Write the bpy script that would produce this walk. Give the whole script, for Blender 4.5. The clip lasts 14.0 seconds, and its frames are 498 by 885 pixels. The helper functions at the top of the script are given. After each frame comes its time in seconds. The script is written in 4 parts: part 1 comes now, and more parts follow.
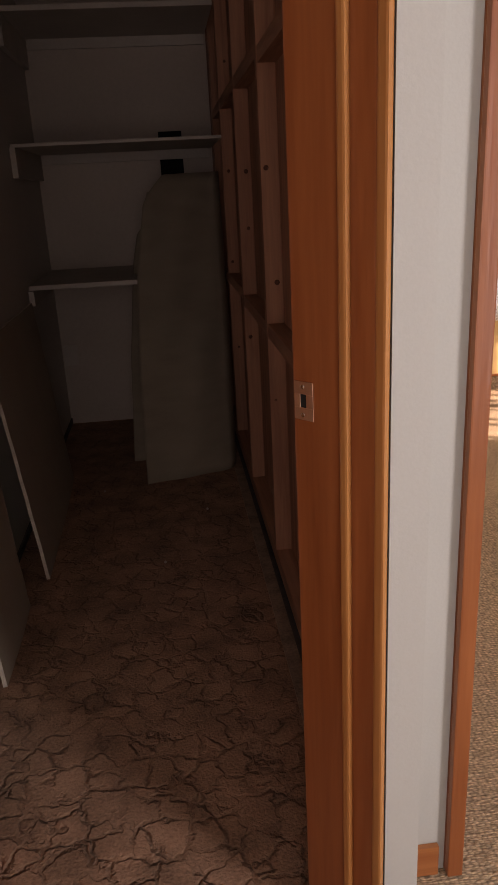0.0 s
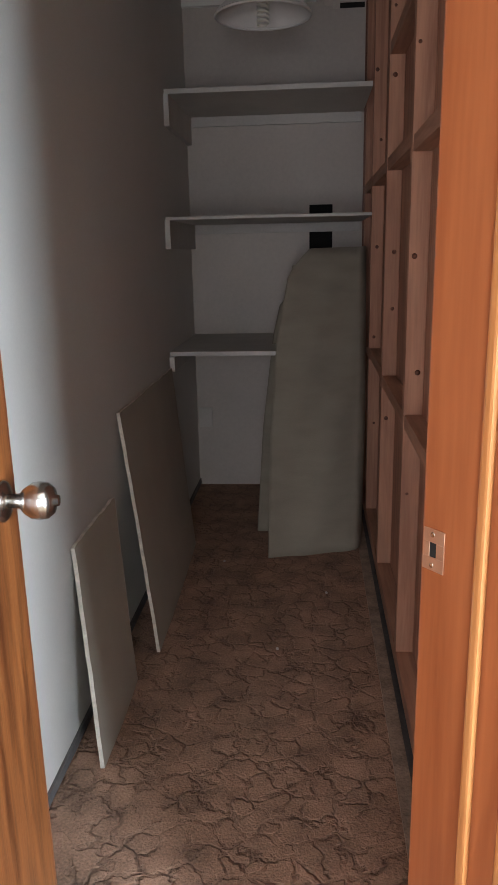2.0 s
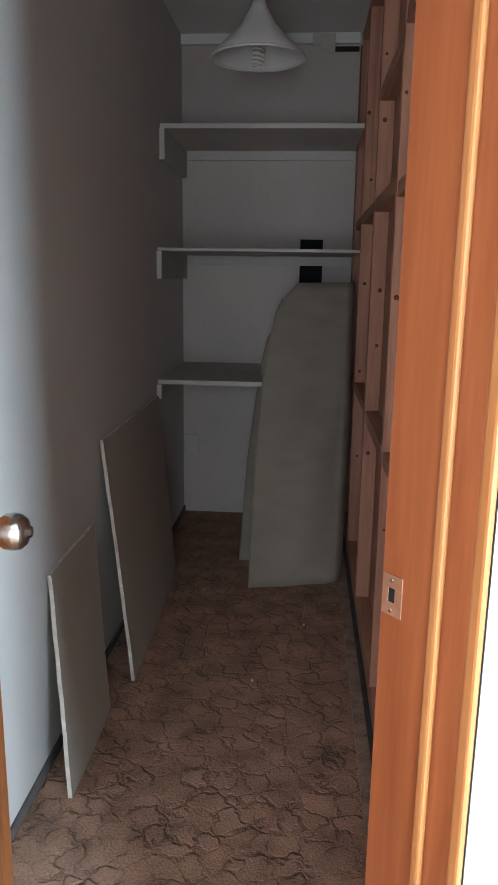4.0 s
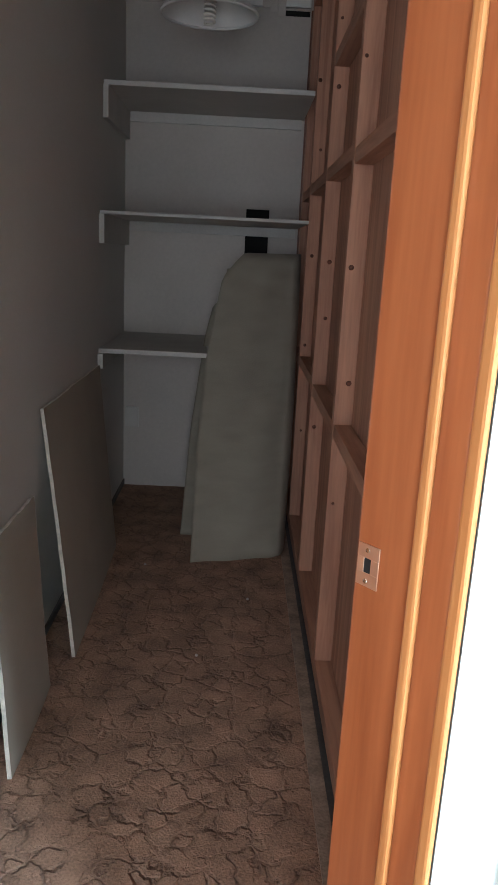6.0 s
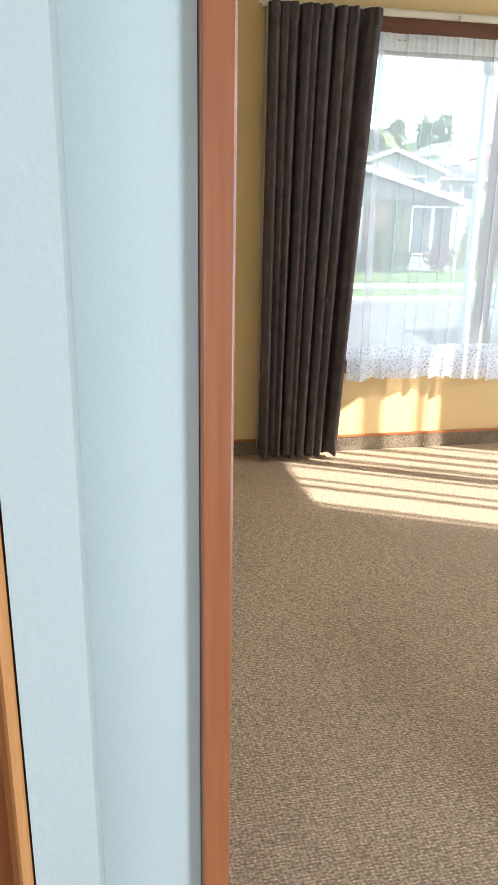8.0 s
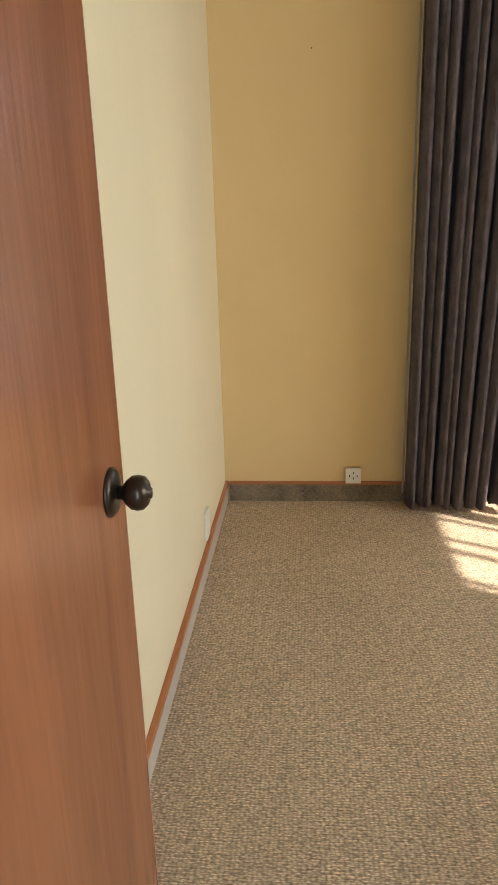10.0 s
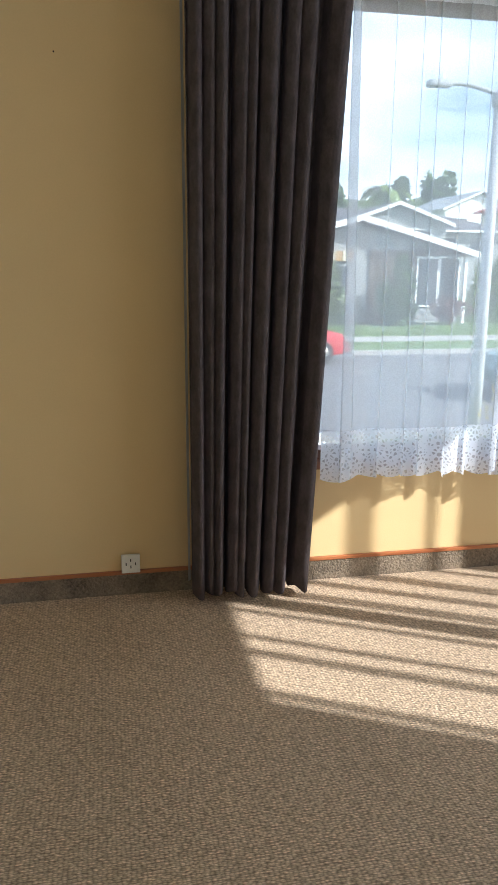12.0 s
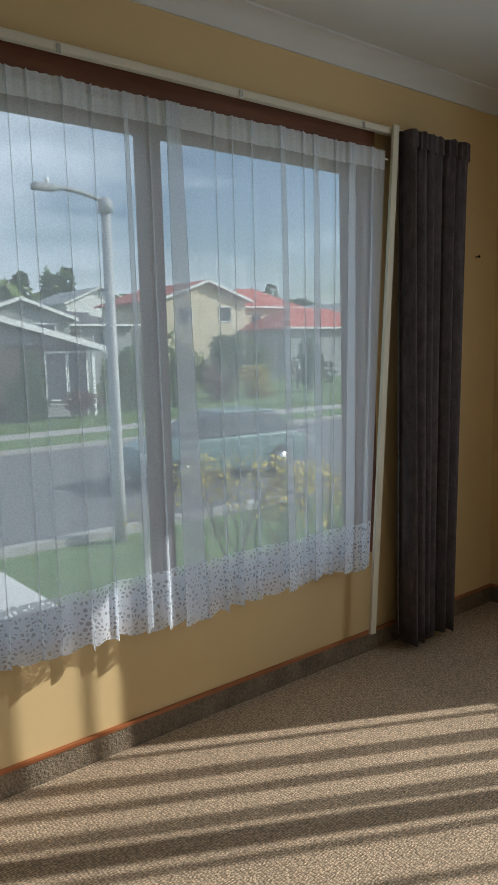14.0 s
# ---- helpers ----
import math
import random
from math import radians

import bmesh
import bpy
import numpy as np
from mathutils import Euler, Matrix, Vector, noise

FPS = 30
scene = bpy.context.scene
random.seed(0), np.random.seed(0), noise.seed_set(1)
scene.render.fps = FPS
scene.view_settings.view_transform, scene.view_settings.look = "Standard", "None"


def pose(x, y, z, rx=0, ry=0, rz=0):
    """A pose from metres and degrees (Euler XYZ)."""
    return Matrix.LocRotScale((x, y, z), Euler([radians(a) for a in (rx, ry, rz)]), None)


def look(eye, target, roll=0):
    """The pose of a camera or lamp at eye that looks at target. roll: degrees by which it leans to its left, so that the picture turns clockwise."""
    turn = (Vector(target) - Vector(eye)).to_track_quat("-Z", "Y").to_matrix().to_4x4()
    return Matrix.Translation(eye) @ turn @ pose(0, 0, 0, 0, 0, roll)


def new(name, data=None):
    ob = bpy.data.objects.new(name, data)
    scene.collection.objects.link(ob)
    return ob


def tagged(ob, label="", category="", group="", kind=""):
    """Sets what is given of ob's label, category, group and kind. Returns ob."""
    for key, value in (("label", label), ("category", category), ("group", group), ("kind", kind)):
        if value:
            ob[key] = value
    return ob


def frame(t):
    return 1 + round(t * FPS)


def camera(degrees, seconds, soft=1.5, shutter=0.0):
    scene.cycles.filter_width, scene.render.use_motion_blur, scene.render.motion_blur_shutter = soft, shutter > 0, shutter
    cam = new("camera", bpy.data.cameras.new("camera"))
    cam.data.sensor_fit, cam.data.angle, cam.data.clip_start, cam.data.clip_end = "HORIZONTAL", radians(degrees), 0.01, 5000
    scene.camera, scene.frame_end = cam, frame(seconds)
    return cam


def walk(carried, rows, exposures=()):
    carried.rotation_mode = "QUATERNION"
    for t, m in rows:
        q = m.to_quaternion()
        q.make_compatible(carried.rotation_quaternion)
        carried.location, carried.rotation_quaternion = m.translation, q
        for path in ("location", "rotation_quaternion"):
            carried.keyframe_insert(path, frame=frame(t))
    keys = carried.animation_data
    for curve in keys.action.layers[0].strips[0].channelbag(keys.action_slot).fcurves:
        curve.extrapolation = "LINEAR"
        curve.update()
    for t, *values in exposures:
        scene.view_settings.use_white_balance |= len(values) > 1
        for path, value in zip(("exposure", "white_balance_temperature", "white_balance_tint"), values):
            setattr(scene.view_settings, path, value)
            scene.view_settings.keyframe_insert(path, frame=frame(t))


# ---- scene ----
cam = camera(37.5, 14.0)
PATH = [
    (0, (-0.191, -1.001, 1.291), (-0.019, 0.883, 0.64), -3.0),
    (0.5, (-0.159, -0.837, 1.339), (-0.212, 1.071, 0.74), -2.0),
    (1, (-0.151, -0.89, 1.405), (-0.262, 1.023, 0.83), -1.2),
    (1.5, (-0.157, -0.896, 1.387), (-0.296, 1.023, 0.84), -1.1),
    (2, (-0.169, -0.89, 1.377), (-0.348, 1.037, 0.871), -1.2),
    (2.2, (-0.186, -0.902, 1.384), (-0.363, 1.028, 0.888), -0.7),
    (4.3, (-0.134, -0.908, 1.407), (-0.272, 1.038, 0.967), 1.4),
    (4.5, (-0.164, -0.905, 1.4), (-0.27, 1.042, 0.955), 2.4),
    (5, (-0.165, -0.875, 1.374), (-0.233, 1.069, 0.906), 3.4),
    (5.5, (-0.195, -0.86, 1.374), (-0.231, 1.081, 0.892), 3.7),
    (6, (-0.189, -0.86, 1.376), (-0.159, 1.077, 0.879), 2.9),
    (6.5, (-0.154, -0.876, 1.393), (0.023, 1.042, 0.854), 1.8),
    (7, (-0.053, -0.767, 1.364), (0.278, 1.117, 0.779), 1.7),
    (7.2, (-0.02, -0.817, 1.404), (0.392, 1.043, 0.795), 1.1),
    (9.3, (0.453, -0.09, 1.37), (0.603, 1.809, 0.759), -0.6),
    (9.5, (0.487, -0.053, 1.371), (0.536, 1.849, 0.753), -1.2),
    (10, (0.615, 0.096, 1.367), (0.446, 1.992, 0.751), -1.7),
    (10.5, (0.69, 0.283, 1.383), (0.412, 2.155, 0.737), 0.0),
    (11, (0.716, 0.392, 1.42), (0.499, 2.266, 0.755), 1.2),
    (11.5, (0.727, 0.552, 1.305), (0.781, 2.475, 0.758), 0.9),
    (12, (0.748, 0.655, 1.279), (1.123, 2.562, 0.806), 0.3),
    (12.5, (0.843, 0.804, 1.358), (1.464, 2.663, 0.961), -0.1),
    (13, (0.916, 0.935, 1.395), (1.719, 2.737, 1.065), -1.0),
    (13.2, (0.928, 0.988, 1.412), (1.818, 2.75, 1.09), -1.2),
    (13.5, (0.97, 1.032, 1.4), (1.973, 2.738, 1.11), -1.5),
    (13.6, (0.969, 1.063, 1.39), (2.025, 2.74, 1.116), -1.6),
    (14, (1.015, 1.156, 1.415), (2.259, 2.701, 1.167), -1.5),
]
# exposure and white balance of the phone camera along the walk: seconds, stops, kelvin, tint
EXPOSURE = [(0.0, 1.1, 8500, 38), (0.5, 3.1, 10500, 54), (1.0, 3.45, 8000, 38), (1.5, 3.25, 6800, 24), (2.2, 3.15, 6200, 14), (5.0, 3.3, 5800, 10), (6.3, 3.2, 5800, 8), (6.8, 2.35, 5900, 9),
            (7.2, 1.75, 5900, 9), (9.3, 2.05, 6200, 10), (10.5, 1.7, 6400, 10), (11.5, 1.6, 5900, 10), (12.0, 1.1, 5600, 10), (12.5, 0.75, 5300, 9), (14.0, -0.05, 5800, 7)]
walk(cam, [(t, look(eye, target, roll)) for t, eye, target, roll in PATH], EXPOSURE)

# ---- world and light ----
SUN_EL, SUN_DIR = radians(30), Vector((0.88, -0.47, 0)).normalized()
world = bpy.data.worlds.new("sky")
scene.world = world
world.use_nodes = True
wn = world.node_tree
sky = wn.nodes.new("ShaderNodeTexSky")
sky.sky_type, sky.sun_disc = "NISHITA", False
sky.sun_elevation, sky.sun_rotation = SUN_EL, math.atan2(SUN_DIR.x, SUN_DIR.y)
sky.dust_density = 2.0
wtc = wn.nodes.new("ShaderNodeTexCoord")
wmap = wn.nodes.new("ShaderNodeMapping")
wmap.inputs["Scale"].default_value = (1.0, 1.0, 4.0)
wnoise = wn.nodes.new("ShaderNodeTexNoise")
wnoise.inputs["Scale"].default_value, wnoise.inputs["Detail"].default_value = 2.2, 8
wramp = wn.nodes.new("ShaderNodeValToRGB")
wramp.color_ramp.elements[0].position, wramp.color_ramp.elements[1].position = 0.38, 0.66
wmix = wn.nodes.new("ShaderNodeMixRGB")
wmix.inputs["Color2"].default_value = (8.5, 8.9, 9.5, 1)
wn.links.new(wtc.outputs["Generated"], wmap.inputs["Vector"])
wn.links.new(wmap.outputs["Vector"], wnoise.inputs["Vector"])
wn.links.new(wnoise.outputs["Fac"], wramp.inputs["Fac"])
wn.links.new(wramp.outputs["Color"], wmix.inputs["Fac"])
wn.links.new(sky.outputs["Color"], wmix.inputs["Color1"])
wbg = wn.nodes["Background"]
wbg.inputs["Strength"].default_value = 0.15
wn.links.new(wmix.outputs["Color"], wbg.inputs["Color"])

sun = new("sun", bpy.data.lights.new("sun", "SUN"))
sun.data.energy, sun.data.angle, sun.data.color = 5.0, radians(0.5), (1.0, 0.93, 0.82)
sun_to = SUN_DIR * math.cos(SUN_EL) + Vector((0, 0, math.sin(SUN_EL)))
sun.matrix_world = look(Vector((4, 0, 6)) + sun_to * 3, Vector((4, 0, 6)))

# plan numbers: bedroom west wall, window wall, east wall, south wall, ceiling
W1, B2, E1, S1, CH = 0.20, 3.40, 4.52, 0.20, 2.66
HX0, HX1, HY0 = -1.9, 1.6, -2.4      # hall
WX0, WX1, WZ0, WZ1 = 1.50, 3.51, 0.50, 2.24   # main window opening
EY0, EY1, EZ0, EZ1 = 0.69, 2.20, 0.62, 2.31   # side window opening
CL = pose(0, 0, 0, 0, 0, 0.3)        # the cupboard stands a little askew


def area_lamp(name, m, sx, sy, watts, tint=(0.93, 0.97, 1.0)):
    lamp = new(name, bpy.data.lights.new(name, "AREA"))
    lamp.data.shape, lamp.data.size, lamp.data.size_y, lamp.data.energy = "RECTANGLE", sx, sy, watts
    lamp.data.color = tint
    lamp.matrix_world = m
    return lamp


area_lamp("sky_light_east", look((E1 + 0.3, (EY0 + EY1) / 2, 1.4), (0, (EY0 + EY1) / 2, 1.0)), 1.4, 1.5, 22)
# east lamp stands in for unseen hall daylight; south lamp is added fill
area_lamp("sky_light_hall", look((HX1 + 0.02, -1.70, 1.15), (-0.85, -0.2, 1.05)), 0.56, 1.9, 20, (0.78, 0.92, 1.0))
area_lamp("fill_light_hall_south", look((-0.35, HY0 + 0.02, 1.2), (-0.35, 2, 1.0)), 0.9, 1.7, 6)


# ---- materials ----
def mat(name, color, rough=0.7, var=0.12, scale=6.0, bump=0.0, bscale=80.0, metal=0.0, stretch=(1, 1, 1), fine=0.5, random_tint=0.0):
    """Base colour with broad stains and fine grain, and a fine relief."""
    m = bpy.data.materials.new(name)
    m.use_nodes = True
    n, ln = m.node_tree.nodes, m.node_tree.links
    b = n["Principled BSDF"]
    b.inputs["Roughness"].default_value, b.inputs["Metallic"].default_value = rough, metal
    tc = n.new("ShaderNodeTexCoord")
    mp = n.new("ShaderNodeMapping")
    mp.inputs["Scale"].default_value = stretch
    ln.new(tc.outputs["Object"], mp.inputs["Vector"])
    broad, grain = n.new("ShaderNodeTexNoise"), n.new("ShaderNodeTexNoise")
    broad.inputs["Scale"].default_value, broad.inputs["Detail"].default_value = scale, 5
    grain.inputs["Scale"].default_value, grain.inputs["Detail"].default_value = bscale, 4
    for t in (broad, grain):
        ln.new(mp.outputs["Vector"], t.inputs["Vector"])
    mix = n.new("ShaderNodeMath")
    mix.operation = "MULTIPLY_ADD"
    mix.inputs[1].default_value = fine
    ln.new(grain.outputs["Fac"], mix.inputs[0])
    ln.new(broad.outputs["Fac"], mix.inputs[2])
    rng = n.new("ShaderNodeMapRange")
    rng.inputs["From Min"].default_value, rng.inputs["From Max"].default_value = 0.3 + 0.5 * fine * 0.6, 0.7 + 0.5 * fine * 1.4
    rng.inputs["To Min"].default_value, rng.inputs["To Max"].default_value = 1 - var, 1 + var
    ln.new(mix.outputs[0], rng.inputs["Value"])
    mul = n.new("ShaderNodeVectorMath")
    mul.operation = "SCALE"
    mul.inputs[0].default_value = color
    ln.new(rng.outputs["Result"], mul.inputs["Scale"])
    out = mul.outputs["Vector"]
    if random_tint:
        oi = n.new("ShaderNodeObjectInfo")
        r2 = n.new("ShaderNodeMapRange")
        r2.inputs["To Min"].default_value, r2.inputs["To Max"].default_value = 1 - random_tint, 1 + random_tint
        ln.new(oi.outputs["Random"], r2.inputs["Value"])
        m2 = n.new("ShaderNodeVectorMath")
        m2.operation = "SCALE"
        ln.new(out, m2.inputs[0])
        ln.new(r2.outputs["Result"], m2.inputs["Scale"])
        out = m2.outputs["Vector"]
    ln.new(out, b.inputs["Base Color"])
    if bump:
        bp = n.new("ShaderNodeBump")
        bp.inputs["Strength"].default_value, bp.inputs["Distance"].default_value = bump, 0.01
        ln.new(grain.outputs["Fac"], bp.inputs["Height"])
        ln.new(bp.outputs["Normal"], b.inputs["Normal"])
    return m


def wood(name, color, dark, rough=0.35, rings=14.0, along="z", warp=2.2, bump=0.1):
    """Timber with its grain along one axis."""
    m = mat(name, color, rough)
    n, ln = m.node_tree.nodes, m.node_tree.links
    b = n["Principled BSDF"]
    tc = n.new("ShaderNodeTexCoord")
    mp = n.new("ShaderNodeMapping")
    mp.inputs["Scale"].default_value = {"z": (1, 1, 0.06), "x": (0.06, 1, 1), "y": (1, 0.06, 1)}[along]
    no = n.new("ShaderNodeTexNoise")
    no.inputs["Scale"].default_value, no.inputs["Detail"].default_value, no.inputs["Distortion"].default_value = rings, 7, warp
    fine = n.new("ShaderNodeTexNoise")
    fine.inputs["Scale"].default_value, fine.inputs["Detail"].default_value = rings * 14, 3
    ln.new(tc.outputs["Object"], mp.inputs["Vector"])
    for t in (no, fine):
        ln.new(mp.outputs["Vector"], t.inputs["Vector"])
    add = n.new("ShaderNodeMath")
    add.operation = "MULTIPLY_ADD"
    add.inputs[1].default_value = 0.35
    ln.new(fine.outputs["Fac"], add.inputs[0])
    ln.new(no.outputs["Fac"], add.inputs[2])
    rp = n.new("ShaderNodeValToRGB")
    rp.color_ramp.elements[0].position, rp.color_ramp.elements[0].color = 0.48, (*dark, 1)
    rp.color_ramp.elements[1].position, rp.color_ramp.elements[1].color = 0.86, (*color, 1)
    ln.new(add.outputs[0], rp.inputs["Fac"])
    ln.new(rp.outputs["Color"], b.inputs["Base Color"])
    bp = n.new("ShaderNodeBump")
    bp.inputs["Strength"].default_value, bp.inputs["Distance"].default_value = bump, 0.004
    ln.new(fine.outputs["Fac"], bp.inputs["Height"])
    ln.new(bp.outputs["Normal"], b.inputs["Normal"])
    return m


def carpet_sculpted():
    """Brown carpet with a carved cobble-like pattern, worn and dusty."""
    m = mat("brown_sculpted_carpet", (0.30, 0.172, 0.112), 0.95, 0.6, 8.0, 0.0, 130, fine=0.7)
    n, ln = m.node_tree.nodes, m.node_tree.links
    b = n["Principled BSDF"]
    src = b.inputs["Base Color"].links[0].from_socket
    tc = n.new("ShaderNodeTexCoord")
    warp = n.new("ShaderNodeTexNoise")
    warp.inputs["Scale"].default_value, warp.inputs["Detail"].default_value = 20, 4
    wmixn = n.new("ShaderNodeMixRGB")
    wmixn.inputs["Fac"].default_value = 0.075
    ln.new(tc.outputs["Object"], warp.inputs["Vector"])
    ln.new(tc.outputs["Object"], wmixn.inputs["Color1"])
    ln.new(warp.outputs["Color"], wmixn.inputs["Color2"])
    vo = n.new("ShaderNodeTexVoronoi")
    vo.feature = "DISTANCE_TO_EDGE"
    vo.inputs["Scale"].default_value = 15
    ln.new(wmixn.outputs["Color"], vo.inputs["Vector"])
    groove = n.new("ShaderNodeMapRange")
    groove.inputs["From Max"].default_value = 0.11
    ln.new(vo.outputs["Distance"], groove.inputs["Value"])
    gap = n.new("ShaderNodeTexNoise")
    gap.inputs["Scale"].default_value = 11
    ln.new(tc.outputs["Object"], gap.inputs["Vector"])
    gr = n.new("ShaderNodeMapRange")
    gr.inputs["From Min"].default_value, gr.inputs["From Max"].default_value = 0.4, 0.6
    gr.inputs["To Min"].default_value, gr.inputs["To Max"].default_value = 1.0, 0.22
    ln.new(gap.outputs["Fac"], gr.inputs["Value"])
    gmix = n.new("ShaderNodeMath")
    gmix.operation = "MAXIMUM"
    inv = n.new("ShaderNodeMath")
    inv.operation = "SUBTRACT"
    inv.inputs[0].default_value = 1.0
    ln.new(gr.outputs["Result"], inv.inputs[1])
    ln.new(groove.outputs["Result"], gmix.inputs[0])
    ln.new(inv.outputs[0], gmix.inputs[1])
    dk = n.new("ShaderNodeMapRange")
    dk.inputs["To Min"].default_value, dk.inputs["To Max"].default_value = 0.74, 1.05
    ln.new(gmix.outputs[0], dk.inputs["Value"])
    sc = n.new("ShaderNodeVectorMath")
    sc.operation = "SCALE"
    ln.new(src, sc.inputs[0])
    ln.new(dk.outputs["Result"], sc.inputs["Scale"])
    ln.new(sc.outputs["Vector"], b.inputs["Base Color"])
    fuzz = n.new("ShaderNodeTexNoise")
    fuzz.inputs["Scale"].default_value = 160
    ln.new(tc.outputs["Object"], fuzz.inputs["Vector"])
    hsum = n.new("ShaderNodeMath")
    hsum.operation = "MULTIPLY_ADD"
    hsum.inputs[1].default_value = 0.35
    ln.new(fuzz.outputs["Fac"], hsum.inputs[0])
    ln.new(gmix.outputs[0], hsum.inputs[2])
    bp = n.new("ShaderNodeBump")
    bp.inputs["Strength"].default_value, bp.inputs["Distance"].default_value = 0.8, 0.012
    ln.new(hsum.outputs[0], bp.inputs["Height"])
    ln.new(bp.outputs["Normal"], b.inputs["Normal"])
    return m


def carpet_loop():
    """Fine beige loop-pile carpet in short ribs with flecks."""
    m = mat("beige_loop_carpet", (0.58, 0.43, 0.285), 0.95, 0.16, 1.2, 0.0, 90, fine=0.8)
    n, ln = m.node_tree.nodes, m.node_tree.links
    b = n["Principled BSDF"]
    src = b.inputs["Base Color"].links[0].from_socket
    tc = n.new("ShaderNodeTexCoord")
    mp = n.new("ShaderNodeMapping")
    mp.inputs["Scale"].default_value = (0.8, 1.6, 1.0)
    ln.new(tc.outputs["Object"], mp.inputs["Vector"])
    vo = n.new("ShaderNodeTexVoronoi")
    vo.inputs["Scale"].default_value = 120
    vo.inputs["Randomness"].default_value = 0.6
    ln.new(mp.outputs["Vector"], vo.inputs["Vector"])
    fl = n.new("ShaderNodeTexNoise")
    fl.inputs["Scale"].default_value, fl.inputs["Detail"].default_value = 110, 2
    ln.new(mp.outputs["Vector"], fl.inputs["Vector"])
    r = n.new("ShaderNodeMapRange")
    r.inputs["From Min"].default_value, r.inputs["From Max"].default_value = 0.15, 0.75
    r.inputs["To Min"].default_value, r.inputs["To Max"].default_value = 1.28, 0.5
    ln.new(vo.outputs["Distance"], r.inputs["Value"])
    r2 = n.new("ShaderNodeMapRange")
    r2.inputs["From Min"].default_value, r2.inputs["From Max"].default_value = 0.35, 0.65
    r2.inputs["To Min"].default_value, r2.inputs["To Max"].default_value = 0.8, 1.2
    ln.new(fl.outputs["Fac"], r2.inputs["Value"])
    mm = n.new("ShaderNodeMath")
    mm.operation = "MULTIPLY"
    ln.new(r.outputs["Result"], mm.inputs[0])
    ln.new(r2.outputs["Result"], mm.inputs[1])
    rib = n.new("ShaderNodeTexWave")
    rib.bands_direction = "Y"
    rib.inputs["Scale"].default_value, rib.inputs["Distortion"].default_value, rib.inputs["Detail Scale"].default_value = 34, 1.6, 3.0
    ln.new(tc.outputs["Object"], rib.inputs["Vector"])
    r3 = n.new("ShaderNodeMapRange")
    r3.inputs["To Min"].default_value, r3.inputs["To Max"].default_value = 0.82, 1.1
    ln.new(rib.outputs["Fac"], r3.inputs["Value"])
    ribbed = n.new("ShaderNodeMath")
    ribbed.operation = "MULTIPLY"
    ln.new(mm.outputs[0], ribbed.inputs[0])
    ln.new(r3.outputs["Result"], ribbed.inputs[1])
    mm = ribbed
    sc = n.new("ShaderNodeVectorMath")
    sc.operation = "SCALE"
    ln.new(src, sc.inputs[0])
    ln.new(mm.outputs[0], sc.inputs["Scale"])
    ln.new(sc.outputs["Vector"], b.inputs["Base Color"])
    bp = n.new("ShaderNodeBump")
    bp.invert = True
    bp.inputs["Strength"].default_value, bp.inputs["Distance"].default_value = 0.7, 0.006
    ln.new(vo.outputs["Distance"], bp.inputs["Height"])
    ln.new(bp.outputs["Normal"], b.inputs["Normal"])
    return m


def sheer(name, lace=False, low=0.24, high=0.42):
    """Thin white net: partly open weave, partly glowing through; the hem is a lace with a scroll pattern."""
    m = bpy.data.materials.new(name)
    m.use_nodes = True
    n, ln = m.node_tree.nodes, m.node_tree.links
    n.remove(n["Principled BSDF"])
    out = n["Material Output"]
    tr, tl, df = n.new("ShaderNodeBsdfTransparent"), n.new("ShaderNodeBsdfTranslucent"), n.new("ShaderNodeBsdfDiffuse")
    tl.inputs["Color"].default_value = df.inputs["Color"].default_value = (0.90, 0.93, 0.98, 1)
    cloth, mix = n.new("ShaderNodeMixShader"), n.new("ShaderNodeMixShader")
    ln.new(tl.outputs[0], cloth.inputs[1])
    ln.new(df.outputs[0], cloth.inputs[2])
    tc = n.new("ShaderNodeTexCoord")
    fac = n.new("ShaderNodeMapRange")
    if lace:
        mp = n.new("ShaderNodeMapping")
        mp.inputs["Scale"].default_value = (1, 0.2, 1)
        vo = n.new("ShaderNodeTexVoronoi")
        vo.feature = "DISTANCE_TO_EDGE"
        vo.inputs["Scale"].default_value = 64
        ln.new(tc.outputs["Object"], mp.inputs["Vector"])
        ln.new(mp.outputs["Vector"], vo.inputs["Vector"])
        ln.new(vo.outputs["Distance"], fac.inputs["Value"])
        fac.inputs["From Min"].default_value, fac.inputs["From Max"].default_value = 0.16, 0.26
        fac.inputs["To Min"].default_value, fac.inputs["To Max"].default_value = 0.88, 0.45
    else:
        no = n.new("ShaderNodeTexNoise")
        no.inputs["Scale"].default_value = 220
        ln.new(tc.outputs["Object"], no.inputs["Vector"])
        ln.new(no.outputs["Fac"], fac.inputs["Value"])
        fac.inputs["From Min"].default_value, fac.inputs["From Max"].default_value = 0.35, 0.65
        fac.inputs["To Min"].default_value, fac.inputs["To Max"].default_value = low, high
    ln.new(fac.outputs["Result"], mix.inputs["Fac"])
    ln.new(tr.outputs[0], mix.inputs[1])
    ln.new(cloth.outputs[0], mix.inputs[2])
    ln.new(mix.outputs[0], out.inputs["Surface"])
    return m


